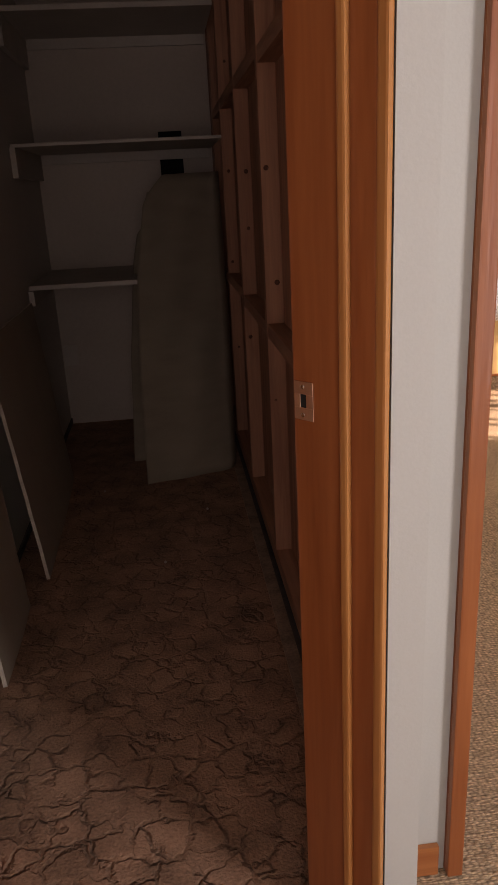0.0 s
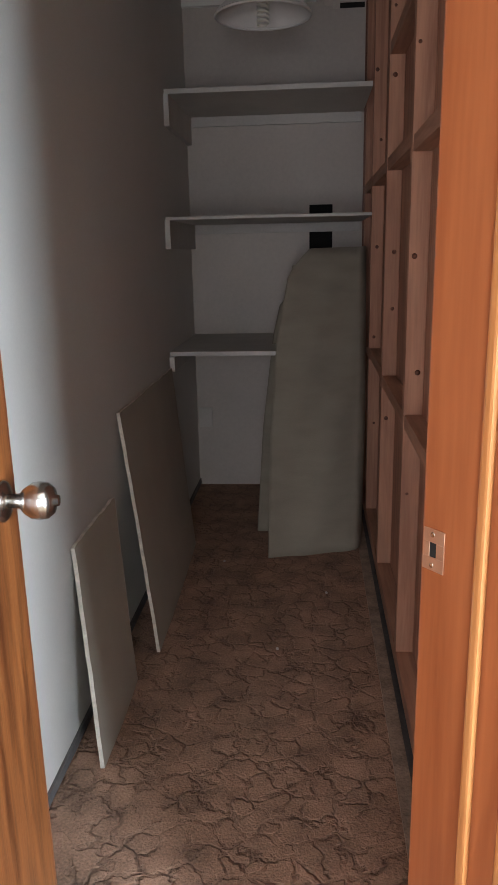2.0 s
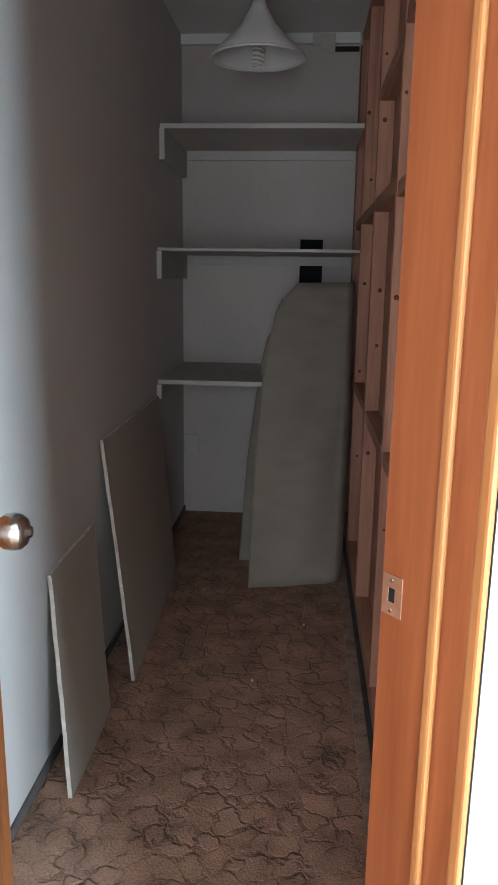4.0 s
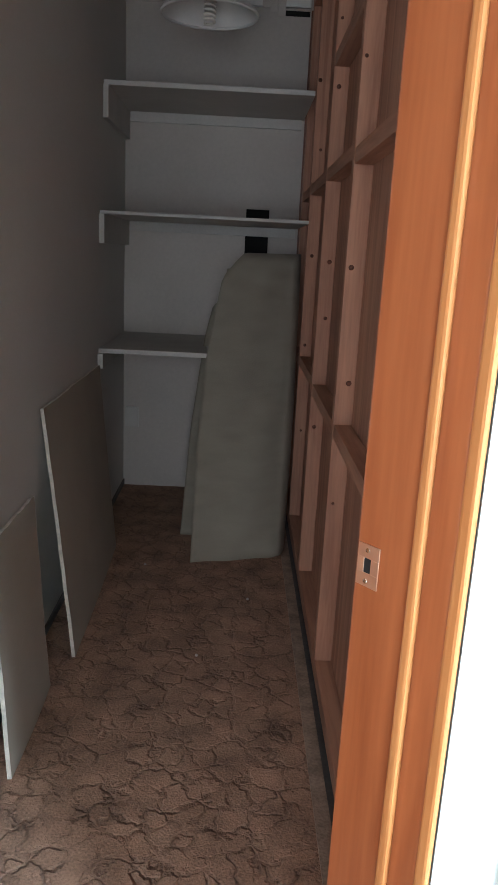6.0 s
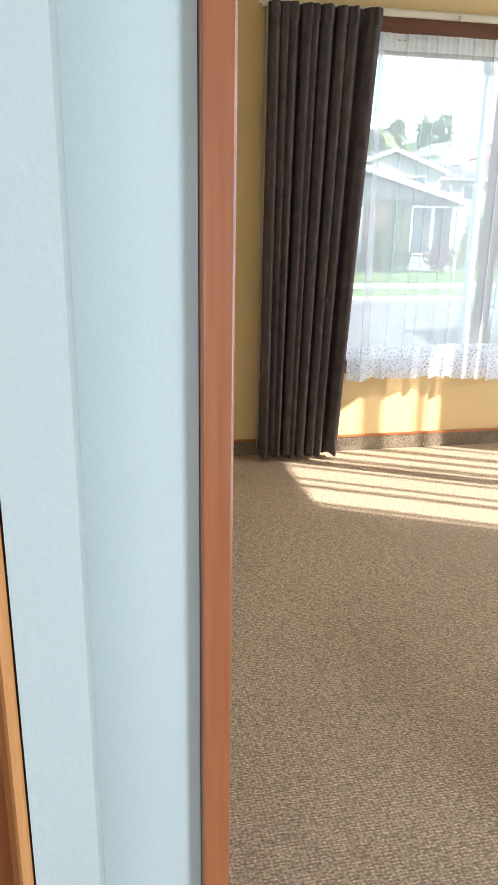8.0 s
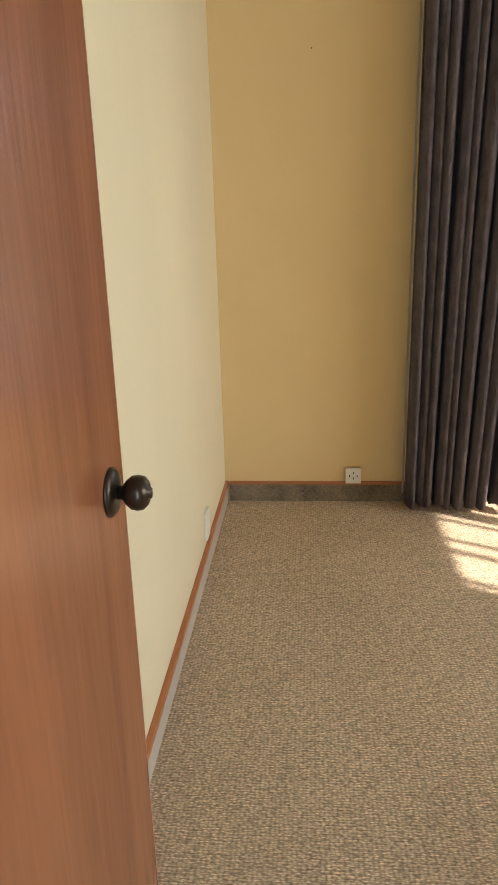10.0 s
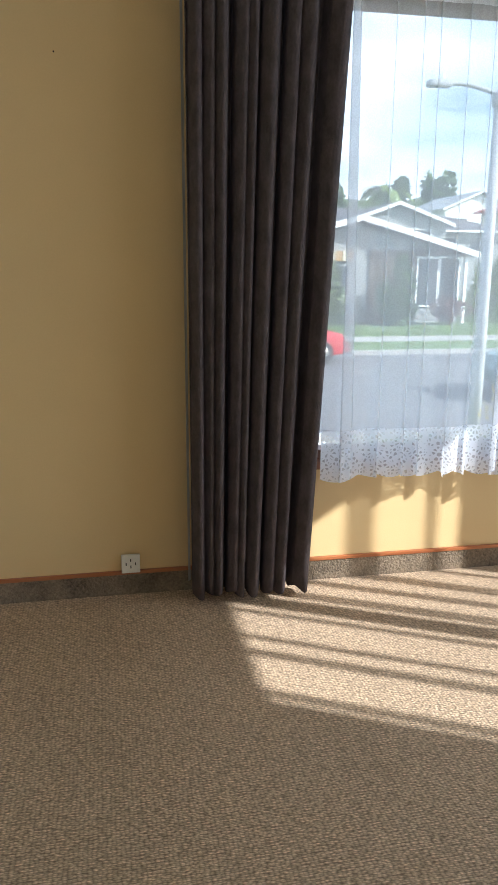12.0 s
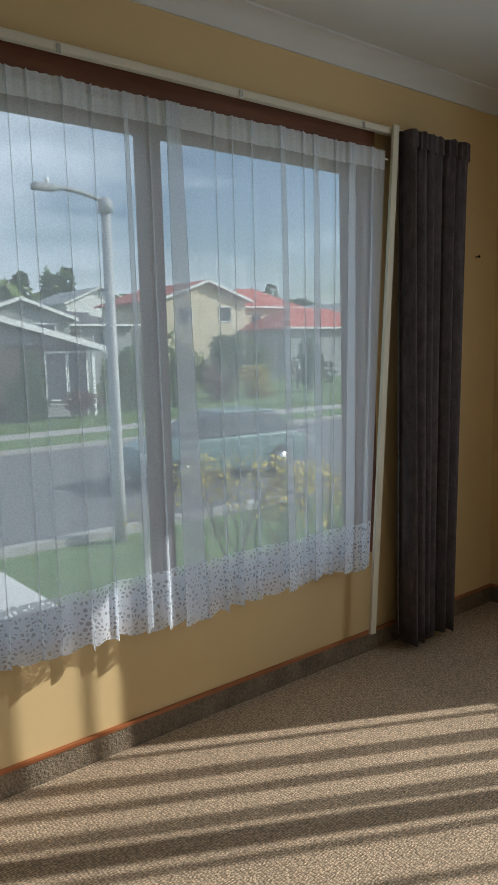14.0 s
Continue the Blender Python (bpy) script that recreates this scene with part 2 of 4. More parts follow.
def glass(name):
    """Thin clear pane: light passes straight on, a little is mirrored."""
    m = bpy.data.materials.new(name)
    m.use_nodes = True
    n, ln = m.node_tree.nodes, m.node_tree.links
    n.remove(n["Principled BSDF"])
    tr, gl, mx = n.new("ShaderNodeBsdfTransparent"), n.new("ShaderNodeBsdfGlossy"), n.new("ShaderNodeMixShader")
    gl.inputs["Roughness"].default_value, mx.inputs["Fac"].default_value = 0.02, 0.035
    tr.inputs["Color"].default_value = (0.96, 0.98, 0.97, 1)
    ln.new(tr.outputs[0], mx.inputs[1])
    ln.new(gl.outputs[0], mx.inputs[2])
    ln.new(mx.outputs[0], n["Material Output"].inputs["Surface"])
    return m


M_YEL = mat("cream_yellow_wall_paint", (0.69, 0.505, 0.25), 0.75, 0.05, 1.5, 0.06, 160)
M_CREAM = mat("cream_wallpaper", (0.70, 0.61, 0.41), 0.8, 0.05, 2.0, 0.08, 200, stretch=(1, 1, 0.3))
M_WHITE = mat("white_wall_paint", (0.46, 0.48, 0.46), 0.7, 0.04, 2, 0.05, 180)
M_TAUPE = mat("pale_grey_plasterboard", (0.55, 0.525, 0.485), 0.6, 0.06, 1.6, 0.04, 150)
M_BACK = mat("old_white_plaster", (0.50, 0.445, 0.395), 0.75, 0.10, 2.2, 0.06, 60)
M_CEIL = mat("white_ceiling_paint", (0.72, 0.71, 0.67), 0.9, 0.04, 3, 0.08, 120)
M_RIMU = wood("varnished_rimu", (0.37, 0.118, 0.042), (0.26, 0.073, 0.025), 0.3, 9)
M_RIMUX = wood("varnished_rimu_rail", (0.46, 0.17, 0.06), (0.30, 0.09, 0.03), 0.35, 9, "x")
M_RIMUY = wood("varnished_rimu_rail_long", (0.46, 0.17, 0.06), (0.30, 0.09, 0.03), 0.35, 9, "y")
M_BEAD = wood("honey_varnished_bead", (0.50, 0.22, 0.075), (0.42, 0.16, 0.05), 0.25, 12)
M_DOOR = wood("red_brown_veneer", (0.31, 0.115, 0.05), (0.21, 0.072, 0.031), 0.24, 7, warp=0.6)
M_FIR = wood("striped_pine_door", (0.36, 0.125, 0.036), (0.11, 0.032, 0.010), 0.35, 30, warp=0.5)
M_STUD = wood("raw_pine_framing", (0.52, 0.27, 0.17), (0.34, 0.16, 0.10), 0.75, 11)
M_STUDY = wood("raw_pine_nogging", (0.52, 0.27, 0.17), (0.34, 0.16, 0.10), 0.75, 11, "y")
M_DARKW = wood("dark_window_timber", (0.20, 0.075, 0.035), (0.12, 0.04, 0.02), 0.45, 10, "x")
M_SHELF = mat("dusty_white_shelf_paint", (0.50, 0.47, 0.43), 0.7, 0.12, 5, 0.05, 90)
M_BOARD = mat("raw_particle_board", (0.36, 0.31, 0.25), 0.8, 0.08, 4, 0.08, 220)
M_BEDGE = mat("chipped_board_edge", (0.62, 0.55, 0.48), 0.9, 0.25, 30, 0.3, 160)
M_ROLL = mat("grey_carpet_backing", (0.27, 0.232, 0.18), 0.95, 0.14, 5, 0.5, 190, stretch=(1, 1, 3))
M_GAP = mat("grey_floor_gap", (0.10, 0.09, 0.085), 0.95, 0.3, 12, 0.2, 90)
M_EDGE = mat("dusty_carpet_edge", (0.29, 0.205, 0.15), 0.95, 0.5, 14, 0.3, 120)
# near-black of the nails, and the painted shade inside holes and slots
M_BLACK = mat("nail_black_and_hole_shade", (0.012, 0.011, 0.01), 0.95, 0.3, 10)
M_COVE = mat("taupe_carpet_skirting", (0.20, 0.155, 0.105), 0.95, 0.6, 8, 0.8, 120, fine=1.0)
M_SKIRT = mat("pale_painted_skirting", (0.46, 0.40, 0.33), 0.6, 0.1, 8, 0.05, 90)
M_CURT = mat("charcoal_velvet", (0.072, 0.056, 0.057), 0.8, 0.45, 26, 0.25, 130, stretch=(1, 1, 0.6))
M_LINING = mat("pale_curtain_lining", (0.62, 0.60, 0.55), 0.9, 0.06, 10)
M_PLASTIC = mat("ivory_plastic", (0.72, 0.69, 0.60), 0.4, 0.03, 10)
M_TRACK = mat("cream_track_enamel", (0.70, 0.64, 0.50), 0.45, 0.05, 8)
M_CHROME = mat("brushed_steel", (0.58, 0.56, 0.53), 0.22, 0.05, 40, metal=1.0)
M_BRASS = mat("antique_bronze", (0.05, 0.035, 0.025), 0.28, 0.2, 30, metal=0.7)
M_STRIKE = mat("pale_brass_plate", (0.66, 0.45, 0.32), 0.35, 0.08, 30, metal=0.8)
M_SHADE = mat("white_enamel_shade", (0.6, 0.58, 0.55), 0.5, 0.06, 8)
M_CARPB, M_CARP = carpet_sculpted(), carpet_loop()
M_NET, M_LACE, M_GLASS = sheer("white_net_voile", False, 0.44, 0.52), sheer("white_net_lace", True), glass("window_glass")
M_FRILL, M_THIN = sheer("gathered_net_heading", False, 0.75, 0.9), sheer("thin_net_voile", False, 0.04, 0.12)
M_GRASS = mat("lawn_green", (0.10, 0.16, 0.045), 0.95, 0.3, 1.5, 0.3, 30)
M_ROAD = mat("pale_asphalt", (0.13, 0.13, 0.135), 0.9, 0.12, 0.8, 0.2, 60)
M_CONC = mat("concrete_path", (0.36, 0.35, 0.33), 0.9, 0.1, 1.0, 0.1, 40)
# lighter copy of the concrete, with the sunlight put into its colour
M_PALE = mat("sunlit_pale_concrete", (0.62, 0.61, 0.58), 0.9, 0.08, 1.0, 0.1, 40)
M_RUBBER = mat("black_rubber", (0.02, 0.02, 0.02), 0.8, 0.1, 20)
M_DGLASS = mat("dark_pane", (0.05, 0.06, 0.07), 0.12, 0.2, 3)


# ---- mesh helpers ----
def box(bm, x0, x1, y0, y1, z0, z1):
    vs = [bm.verts.new((x, y, z)) for z in (z0, z1) for x, y in ((x0, y0), (x1, y0), (x1, y1), (x0, y1))]
    for f in ((3, 2, 1, 0), (4, 5, 6, 7), (0, 1, 5, 4), (1, 2, 6, 5), (2, 3, 7, 6), (3, 0, 4, 7)):
        bm.faces.new([vs[i] for i in f])
    return bm


def boxes(*spans):
    bm = bmesh.new()
    for s in spans:
        box(bm, *s)
    return bm


def prism(pts, z0, z1):
    """An upright block over a plan outline, given anticlockwise."""
    bm = bmesh.new()
    lo, hi = [bm.verts.new((x, y, z0)) for x, y in pts], [bm.verts.new((x, y, z1)) for x, y in pts]
    bm.faces.new(lo[::-1])
    bm.faces.new(hi)
    for i in range(len(pts)):
        j = (i + 1) % len(pts)
        bm.faces.new((lo[i], lo[j], hi[j], hi[i]))
    return bm


def bevelled(bm, w=0.004, seg=2):
    bmesh.ops.bevel(bm, geom=list(bm.edges), offset=w, segments=seg, profile=0.6, affect="EDGES", clamp_overlap=True)
    return bm


def turned(profile, seg=32, axis="z"):
    """A lathe shape from (radius, height) pairs."""
    bm = bmesh.new()
    rings = []
    for r, h in profile:
        ring = []
        for i in range(seg):
            a = 2 * math.pi * i / seg
            p = (r * math.cos(a), r * math.sin(a), h)
            if axis == "x":
                p = (h, p[0], p[1])
            elif axis == "y":
                p = (p[0], h, p[1])
            ring.append(bm.verts.new(p))
        rings.append(ring)
    for a, b in zip(rings, rings[1:]):
        for i in range(seg):
            bm.faces.new((a[i], a[(i + 1) % seg], b[(i + 1) % seg], b[i]))
    bm.faces.new(rings[0][::-1])
    bm.faces.new(rings[-1])
    bmesh.ops.recalc_face_normals(bm, faces=bm.faces)
    return bm


def part(name, bm, material, parent=None, label="", smooth=False, m=None):
    bmesh.ops.recalc_face_normals(bm, faces=bm.faces)
    me = bpy.data.meshes.new(name)
    bm.to_mesh(me)
    bm.free()
    me.materials.append(material)
    if smooth:
        me.polygons.foreach_set("use_smooth", [True] * len(me.polygons))
    ob = new(name, me)
    if parent:
        ob.parent = parent
    if m is not None:
        ob.matrix_basis = m
    if label:
        tagged(ob, label)
    return ob


def thing(name, m, label, category, group=""):
    ob = new(name)
    ob.matrix_basis = m
    return tagged(ob, label, category, group)


def setting(name, bm, material, label="", m=None):
    ob = part(name, bm, material, None, label, m=m)
    return tagged(ob, label, "", "", "structure")


# ---- large structure: cupboard ----
CU0, CU1, CV1 = -0.85, 0.17, 3.36       # left lining, back of framing, back wall
setting("floor_cupboard", boxes((-1.0, 0.090, -0.75, CV1, -0.04, 0.0)), M_CARPB, "brown sculpted carpet, worn and dusty", CL)
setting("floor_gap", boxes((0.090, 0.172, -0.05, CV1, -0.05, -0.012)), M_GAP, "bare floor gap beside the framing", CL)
setting("carpet_edge", boxes((0.052, 0.092, 0.35, CV1, 0.001, 0.006)), M_EDGE, "frayed pale carpet edge", CL)
setting("wall_cupboard_west", boxes((CU0 - 0.1, CU0, -0.72, CV1 + 0.1, 0, CH)), M_TAUPE, "pale grey plasterboard lining", CL)
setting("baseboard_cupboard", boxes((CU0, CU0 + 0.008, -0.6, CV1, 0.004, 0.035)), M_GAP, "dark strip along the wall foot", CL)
HU0, HU1, HZ0, HZ1 = -0.185, -0.058, 1.33, 1.615
setting("wall_cupboard_north", boxes((CU0, HU0, CV1, CV1 + 0.012, 0, CH), (HU1, 0.172, CV1, CV1 + 0.012, 0, CH), (HU0, HU1, CV1, CV1 + 0.012, 0, HZ0), (HU0, HU1, CV1, CV1 + 0.012, HZ1, CH)), M_BACK, "old white plasterboard with a broken hole", CL)
# black sheet behind the hole, standing in for the cavity's shade
setting("wall_cavity", boxes((CU0, 0.172, CV1 + 0.10, CV1 + 0.14, 0, CH)), M_BLACK, "black sheet painted as the shade in the wall cavity", CL)
setting("ceiling_cupboard", boxes((-1.1, 0.172, -0.9, CV1 + 0.1, CH, CH + 0.1)), M_CEIL, "white ceiling", CL)
setting("trim_cornice_cupboard", boxes((CU0, 0.10, CV1 - 0.03, CV1, CH - 0.05, CH)), M_CEIL, "narrow white cornice", CL)

# cupboard doorway: the wall stands across the corner of the hall
DW = Vector((0.64, -0.77, 0)).normalized()        # towards the hall
DO = Vector((-0.77, -0.64, 0)).normalized()       # across the opening, to the hinge
DM = Matrix(((DO.x, DW.x, 0, -0.03), (DO.y, DW.y, 0, 0.02), (0, 0, 1, 0), (0, 0, 0, 1)))   # u across, v to the hall
DH, DWID = 2.06, 0.80


jamb_set = thing("door_1", DM, "varnished timber door frame of the cupboard", "door frame")
tagged(jamb_set, kind="structure")
for nm, s, mt, lb in (
        ("jamb", (-0.03, 0.0, 0.0, 0.145, 0, DH + 0.02), M_RIMU, ""),
        ("jamb", (DWID, DWID + 0.03, 0.0, 0.145, 0, DH + 0.02), M_RIMU, ""),
        ("head", (0.0, DWID, 0.0, 0.145, DH, DH + 0.03), M_RIMUX, ""),
        ("stop_bead", (0.0, 0.012, 0.092, 0.106, 0, DH), M_BEAD, "honey varnished bead"),
        ("stop_bead", (DWID - 0.012, DWID, 0.092, 0.106, 0, DH), M_BEAD, "honey varnished bead"),
        ("architrave", (DWID + 0.006, DWID + 0.06, 0.145, 0.163, 0, DH + 0.06), M_RIMU, ""),
        ("architrave", (-0.006, DWID + 0.006, 0.145, 0.163, DH + 0.006, DH + 0.06), M_RIMUX, ""),
        ("edge_bead", (-0.008, 0.004, 0.1452, 0.162, 0, DH), M_BEAD, "honey varnished edge")):
    part(nm, bevelled(boxes(s), 0.004), mt, jamb_set, lb)
setting("wall_cupboard_south", boxes((DWID + 0.03, 1.35, 0.02, 0.145, 0, CH), (-0.05, DWID + 0.03, 0.02, 0.145, DH + 0.03, CH)), M_WHITE, "white painted wall over the cupboard doorway", DM)

# strike plate in the jamb
strike = thing("strike_plate", DM @ pose(0.0, 0.018, 1.0), "small brass strike plate screwed to the jamb", "strike plate")
part("plate", bevelled(boxes((0.0, 0.0018, -0.014, 0.021, -0.0285, -0.010), (0.0, 0.0018, -0.014, 0.021, 0.010, 0.0285), (0.0, 0.0018, -0.014, -0.003, -0.010, 0.010), (0.0, 0.0018, 0.008, 0.021, -0.010, 0.010)), 0.0004, 1), M_STRIKE, strike)
part("latch_hole", boxes((0.0002, 0.0008, -0.003, 0.008, -0.010, 0.010)), M_BLACK, strike, "latch hole, its shade painted black")
for dz in (-0.021, 0.021):
    part("screw", turned([(0.0035, 0.0016), (0.003, 0.0028), (0.0012, 0.0022)], 12, "x"), M_CHROME, strike, "steel screw", True, pose(0, 0.002, dz))


def door_leaf(name, m, width, material, label, knob_mat, knob_label, reach=1.0):
    """A flush door along +x from its hinge, with a round knob on both faces."""
    d = thing(name, m, label, "door")
    part("leaf", bevelled(boxes((0, width, -0.018, 0.018, 0.012, 2.035)), 0.002), material, d)
    part("edge_strip", boxes((width, width + 0.003, -0.0175, 0.0175, 0.013, 2.034)), M_RIMU, d, "timber edge")
    for s in (1, -1):
        k = part("knob", turned([(0.011, 0.016 * s)] + [(r * (0.5 + 0.5 * reach), (0.016 + h * reach) * s) for r, h in ((0.011, 0.024), (0.019, 0.030), (0.0265, 0.040), (0.028, 0.050), (0.026, 0.060), (0.019, 0.067), (0.009, 0.069), (0.008, 0.0735), (0.003, 0.074))], 32, "y"), knob_mat, d, knob_label, True, pose(width - 0.062, 0, 0.985))
        part("rose", turned([(0.036, 0.018 * s), (0.036, 0.021 * s), (0.030, 0.026 * s), (0.014, 0.029 * s)], 32, "y"), knob_mat, k, "", True)
    part("latch", bevelled(boxes((width + 0.003, width + 0.011, -0.007, 0.007, 0.975, 0.995)), 0.002), M_CHROME, d, "steel latch tongue")
    return d


hinge = DM @ Vector((DWID - 0.005, -0.01, 0))
door_leaf("cupboard_door", pose(hinge.x, hinge.y, 0, 0, 0, 94.3), 0.76, M_FIR, "striped varnished pine door standing open into the cupboard", M_CHROME, "brushed steel knob", 1.3)

# ---- hall ----
HW = S1 - 0.14                             # hall face of the bedroom wall
setting("floor_hall", prism([(HX0, HY0), (HX1, HY0), (HX1, S1 - 0.1), (W1, S1 - 0.1), (0.02, -0.03), (-0.62, -0.56), (-1.0, -0.86), (HX0, -0.86)], -0.05, -0.002), M_CARP, "beige loop-pile carpet")
setting("ceiling_hall", boxes((HX0, HX1, HY0, S1 - 0.1, CH + 0.004, CH + 0.1)), M_CEIL, "white ceiling")
setting("wall_hall_south", boxes((HX0 - 0.1, -0.85, HY0 - 0.1, HY0, 0, CH), (0.15, HX1 + 0.1, HY0 - 0.1, HY0, 0, CH), (-0.85, 0.15, HY0 - 0.1, HY0, 2.1, CH)), M_WHITE, "white painted hall wall")
setting("wall_hall_east", boxes((HX1, HX1 + 0.1, HY0, -2.0, 0, CH), (HX1, HX1 + 0.1, -1.4, S1 - 0.1, 0, CH), (HX1, HX1 + 0.1, -2.0, -1.4, 2.15, CH)), M_WHITE, "white painted hall wall")
# unseen shell added around the hall openings to stop direct sun
setting("wall_sunblock_east", boxes((HX1 + 1.6, HX1 + 1.7, HY0 - 1.7, HW, -0.05, CH), (HX1 + 0.1, HX1 + 1.6, HW - 0.1, HW, -0.05, CH)), M_WHITE, "unseen white wall added to keep the sun out of the hall")
setting("wall_sunblock_south", boxes((HX0 - 0.1, HX1 + 1.6, HY0 - 1.7, HY0 - 1.6, -0.05, CH), (HX0 - 0.2, HX0 - 0.1, HY0 - 1.7, HY0 - 0.1, -0.05, CH)), M_WHITE, "unseen white wall added to keep the sun out of the hall")
setting("floor_sunblock", boxes((HX1 + 0.1, HX1 + 1.6, HY0 - 1.6, HW - 0.1, -0.05, -0.003), (HX0 - 0.1, HX1 + 0.1, HY0 - 1.6, HY0 - 0.1, -0.05, -0.003)), M_CARP, "unseen beige carpet of the added sun-blocking shell")
setting("ceiling_sunblock", boxes((HX1 + 0.1, HX1 + 1.7, HY0 - 1.7, HW, CH + 0.004, CH + 0.1), (HX0 - 0.2, HX1 + 0.1, HY0 - 1.7, HY0, CH + 0.004, CH + 0.1)), M_CEIL, "unseen white ceiling of the added sun-blocking shell")
setting("wall_hall_west", boxes((HX0 - 0.1, HX0, HY0, -0.76, 0, CH)), M_WHITE, "white painted hall wall")
setting("wall_hall_north", boxes((HX0, -0.97, -0.86, -0.76, 0, CH)), M_WHITE, "white painted hall wall")
# bedroom doorway in the wall beside the cupboard
BX0, BX1, BH = 0.278, 1.17, 2.05
setting("wall_bedroom_south", boxes((BX1 + 0.03, E1 + 0.1, HW, S1, 0, CH), (BX0 - 0.03, BX1 + 0.03, HW, S1, BH + 0.03, CH)), M_CREAM, "cream papered wall with the doorway")
setting("wall_corner", prism([(0.0805, -0.101), (0.135, -0.105), (0.135, HW), (BX0 - 0.03, HW), (BX0 - 0.03, S1), (0.19, S1), (0.10, 0.10)], 0, CH), M_WHITE, "white painted return between the doorways")
setting("baseboard_hall", prism([(0.137, HW - 0.012), (BX0 - 0.045, HW - 0.012), (BX0 - 0.045, HW - 0.001), (0.137, HW - 0.001)], 0, 0.07), M_RIMUX, "varnished timber baseboard")
bed_frame = thing("door_2", pose(0, 0, 0), "varnished timber door frame of the bedroom", "door frame")
tagged(bed_frame, kind="structure")
for nm, s, mt in (
        ("jamb", (BX0 - 0.029, BX0, HW - 0.004, S1 + 0.004, 0, BH), M_RIMU), ("jamb", (BX1, BX1 + 0.029, HW - 0.004, S1 + 0.004, 0, BH), M_RIMU),
        ("head", (BX0 - 0.029, BX1 + 0.029, HW - 0.004, S1 + 0.004, BH, BH + 0.029), M_RIMUX),
        ("stop_bead", (BX0, BX0 + 0.012, HW + 0.05, HW + 0.08, 0, BH), M_RIMU), ("stop_bead", (BX1 - 0.012, BX1, HW + 0.05, HW + 0.08, 0, BH), M_RIMU),
        ("architrave", (BX0 - 0.029, BX0 + 0.001, HW - 0.022, HW - 0.004, 0, BH + 0.05), M_RIMU), ("architrave", (BX1 + 0.006, BX1 + 0.05, HW - 0.022, HW - 0.004, 0, BH + 0.05), M_RIMU),
        ("architrave", (BX0 - 0.004, BX1 + 0.006, HW - 0.022, HW - 0.004, BH + 0.006, BH + 0.05), M_RIMUX),
        ("architrave", (BX1 + 0.006, BX1 + 0.05, S1 + 0.004, S1 + 0.02, 0, BH + 0.05), M_RIMU)):
    part(nm, bevelled(boxes(s), 0.003), mt, bed_frame)
door_leaf("bedroom_door", pose(BX0 + 0.006, S1 + 0.04, 0, 0, 0, 87.9), 0.868, M_DOOR, "red-brown veneered bedroom door standing open", M_BRASS, "dark bronze knob", 0.84)

# ---- bedroom shell ----
setting("floor", boxes((W1, E1, S1 - 0.1, B2, -0.05, 0)), M_CARP, "beige loop-pile carpet")
setting("ceiling", boxes((W1 - 0.1, E1 + 0.1, S1 - 0.1, B2 + 0.1, CH, CH + 0.1)), M_CEIL, "white ceiling")
# unseen slab, added so no sunlight leaks in below the floors
setting("foundation", boxes((-2.1, E1 + 0.1, HY0 - 0.1, B2 + 0.14, -1.29, -0.055)), M_CONC, "unseen concrete slab added under the house against light leaks")
setting("wall_west", boxes((W1 - 0.02, W1, S1 - 0.12, B2 + 0.1, -0.05, CH)), M_CREAM, "cream papered wall")
setting("wall_north", boxes((W1 - 0.2, WX0, B2, B2 + 0.14, -0.4, CH), (WX1, E1 + 0.1, B2, B2 + 0.14, -0.4, CH), (WX0, WX1, B2, B2 + 0.14, -0.4, WZ0), (WX0, WX1, B2, B2 + 0.14, WZ1, CH)), M_YEL, "yellow painted window wall")
setting("wall_east", boxes((E1, E1 + 0.1, S1, EY0, 0, CH), (E1, E1 + 0.1, EY1, B2, 0, CH), (E1, E1 + 0.1, EY0, EY1, 0, EZ0), (E1, E1 + 0.1, EY0, EY1, EZ1, CH)), M_YEL, "yellow painted wall")


def cove(name, x0, x1, y0, y1):
    """A concave plaster cornice along a wall."""
    prof = [(0.0, -0.085), (0.010, -0.085)] + [(0.085 - 0.075 * math.cos(a * math.pi / 16), -0.080 + 0.070 * math.sin(a * math.pi / 16)) for a in range(9)] + [(0.085, 0.0), (0.0, 0.0)]
    bm = bmesh.new()
    if x1 - x0 > y1 - y0:
        ends = [[(x, y1 - d, CH + z) for d, z in prof] for x in (x0, x1)]
    elif x0 < 1:
        ends = [[(x0 + d, y, CH + z) for d, z in prof] for y in (y0, y1)]
    else:
        ends = [[(x1 - d, y, CH + z) for d, z in prof] for y in (y0, y1)]
    a, b = ([bm.verts.new(p) for p in e] for e in ends)
    bm.faces.new(a)
    bm.faces.new(b[::-1])
    for i in range(len(prof)):
        k = (i + 1) % len(prof)
        bm.faces.new((a[i], a[k], b[k], b[i]))
    return setting(name, bm, M_CEIL, "white plaster cornice")


cove("trim_cornice_north", W1, E1, S1, B2)
cove("trim_cornice_east", E1 - 0.1, E1, S1, B2 - 0.1)
cove("trim_cornice_west", W1, W1 + 0.1, S1, B2 - 0.1)
setting("baseboard_north", boxes((W1 + 0.02, E1 - 0.02, B2 - 0.012, B2, 0.0, 0.085)), M_COVE, "carpet turned up as a skirting")
setting("baseboard_west", boxes((W1, W1 + 0.012, S1 + 0.02, B2, 0.0, 0.075)), M_SKIRT, "pale painted skirting")
setting("baseboard_east", boxes((E1 - 0.012, E1, S1, B2, 0.0, 0.085)), M_COVE, "carpet turned up as a skirting")
setting("trim_bead_north", bevelled(boxes((W1 + 0.02, E1 - 0.02, B2 - 0.016, B2, 0.0855, 0.10)), 0.003), M_RIMUX, "varnished bead over the skirting")
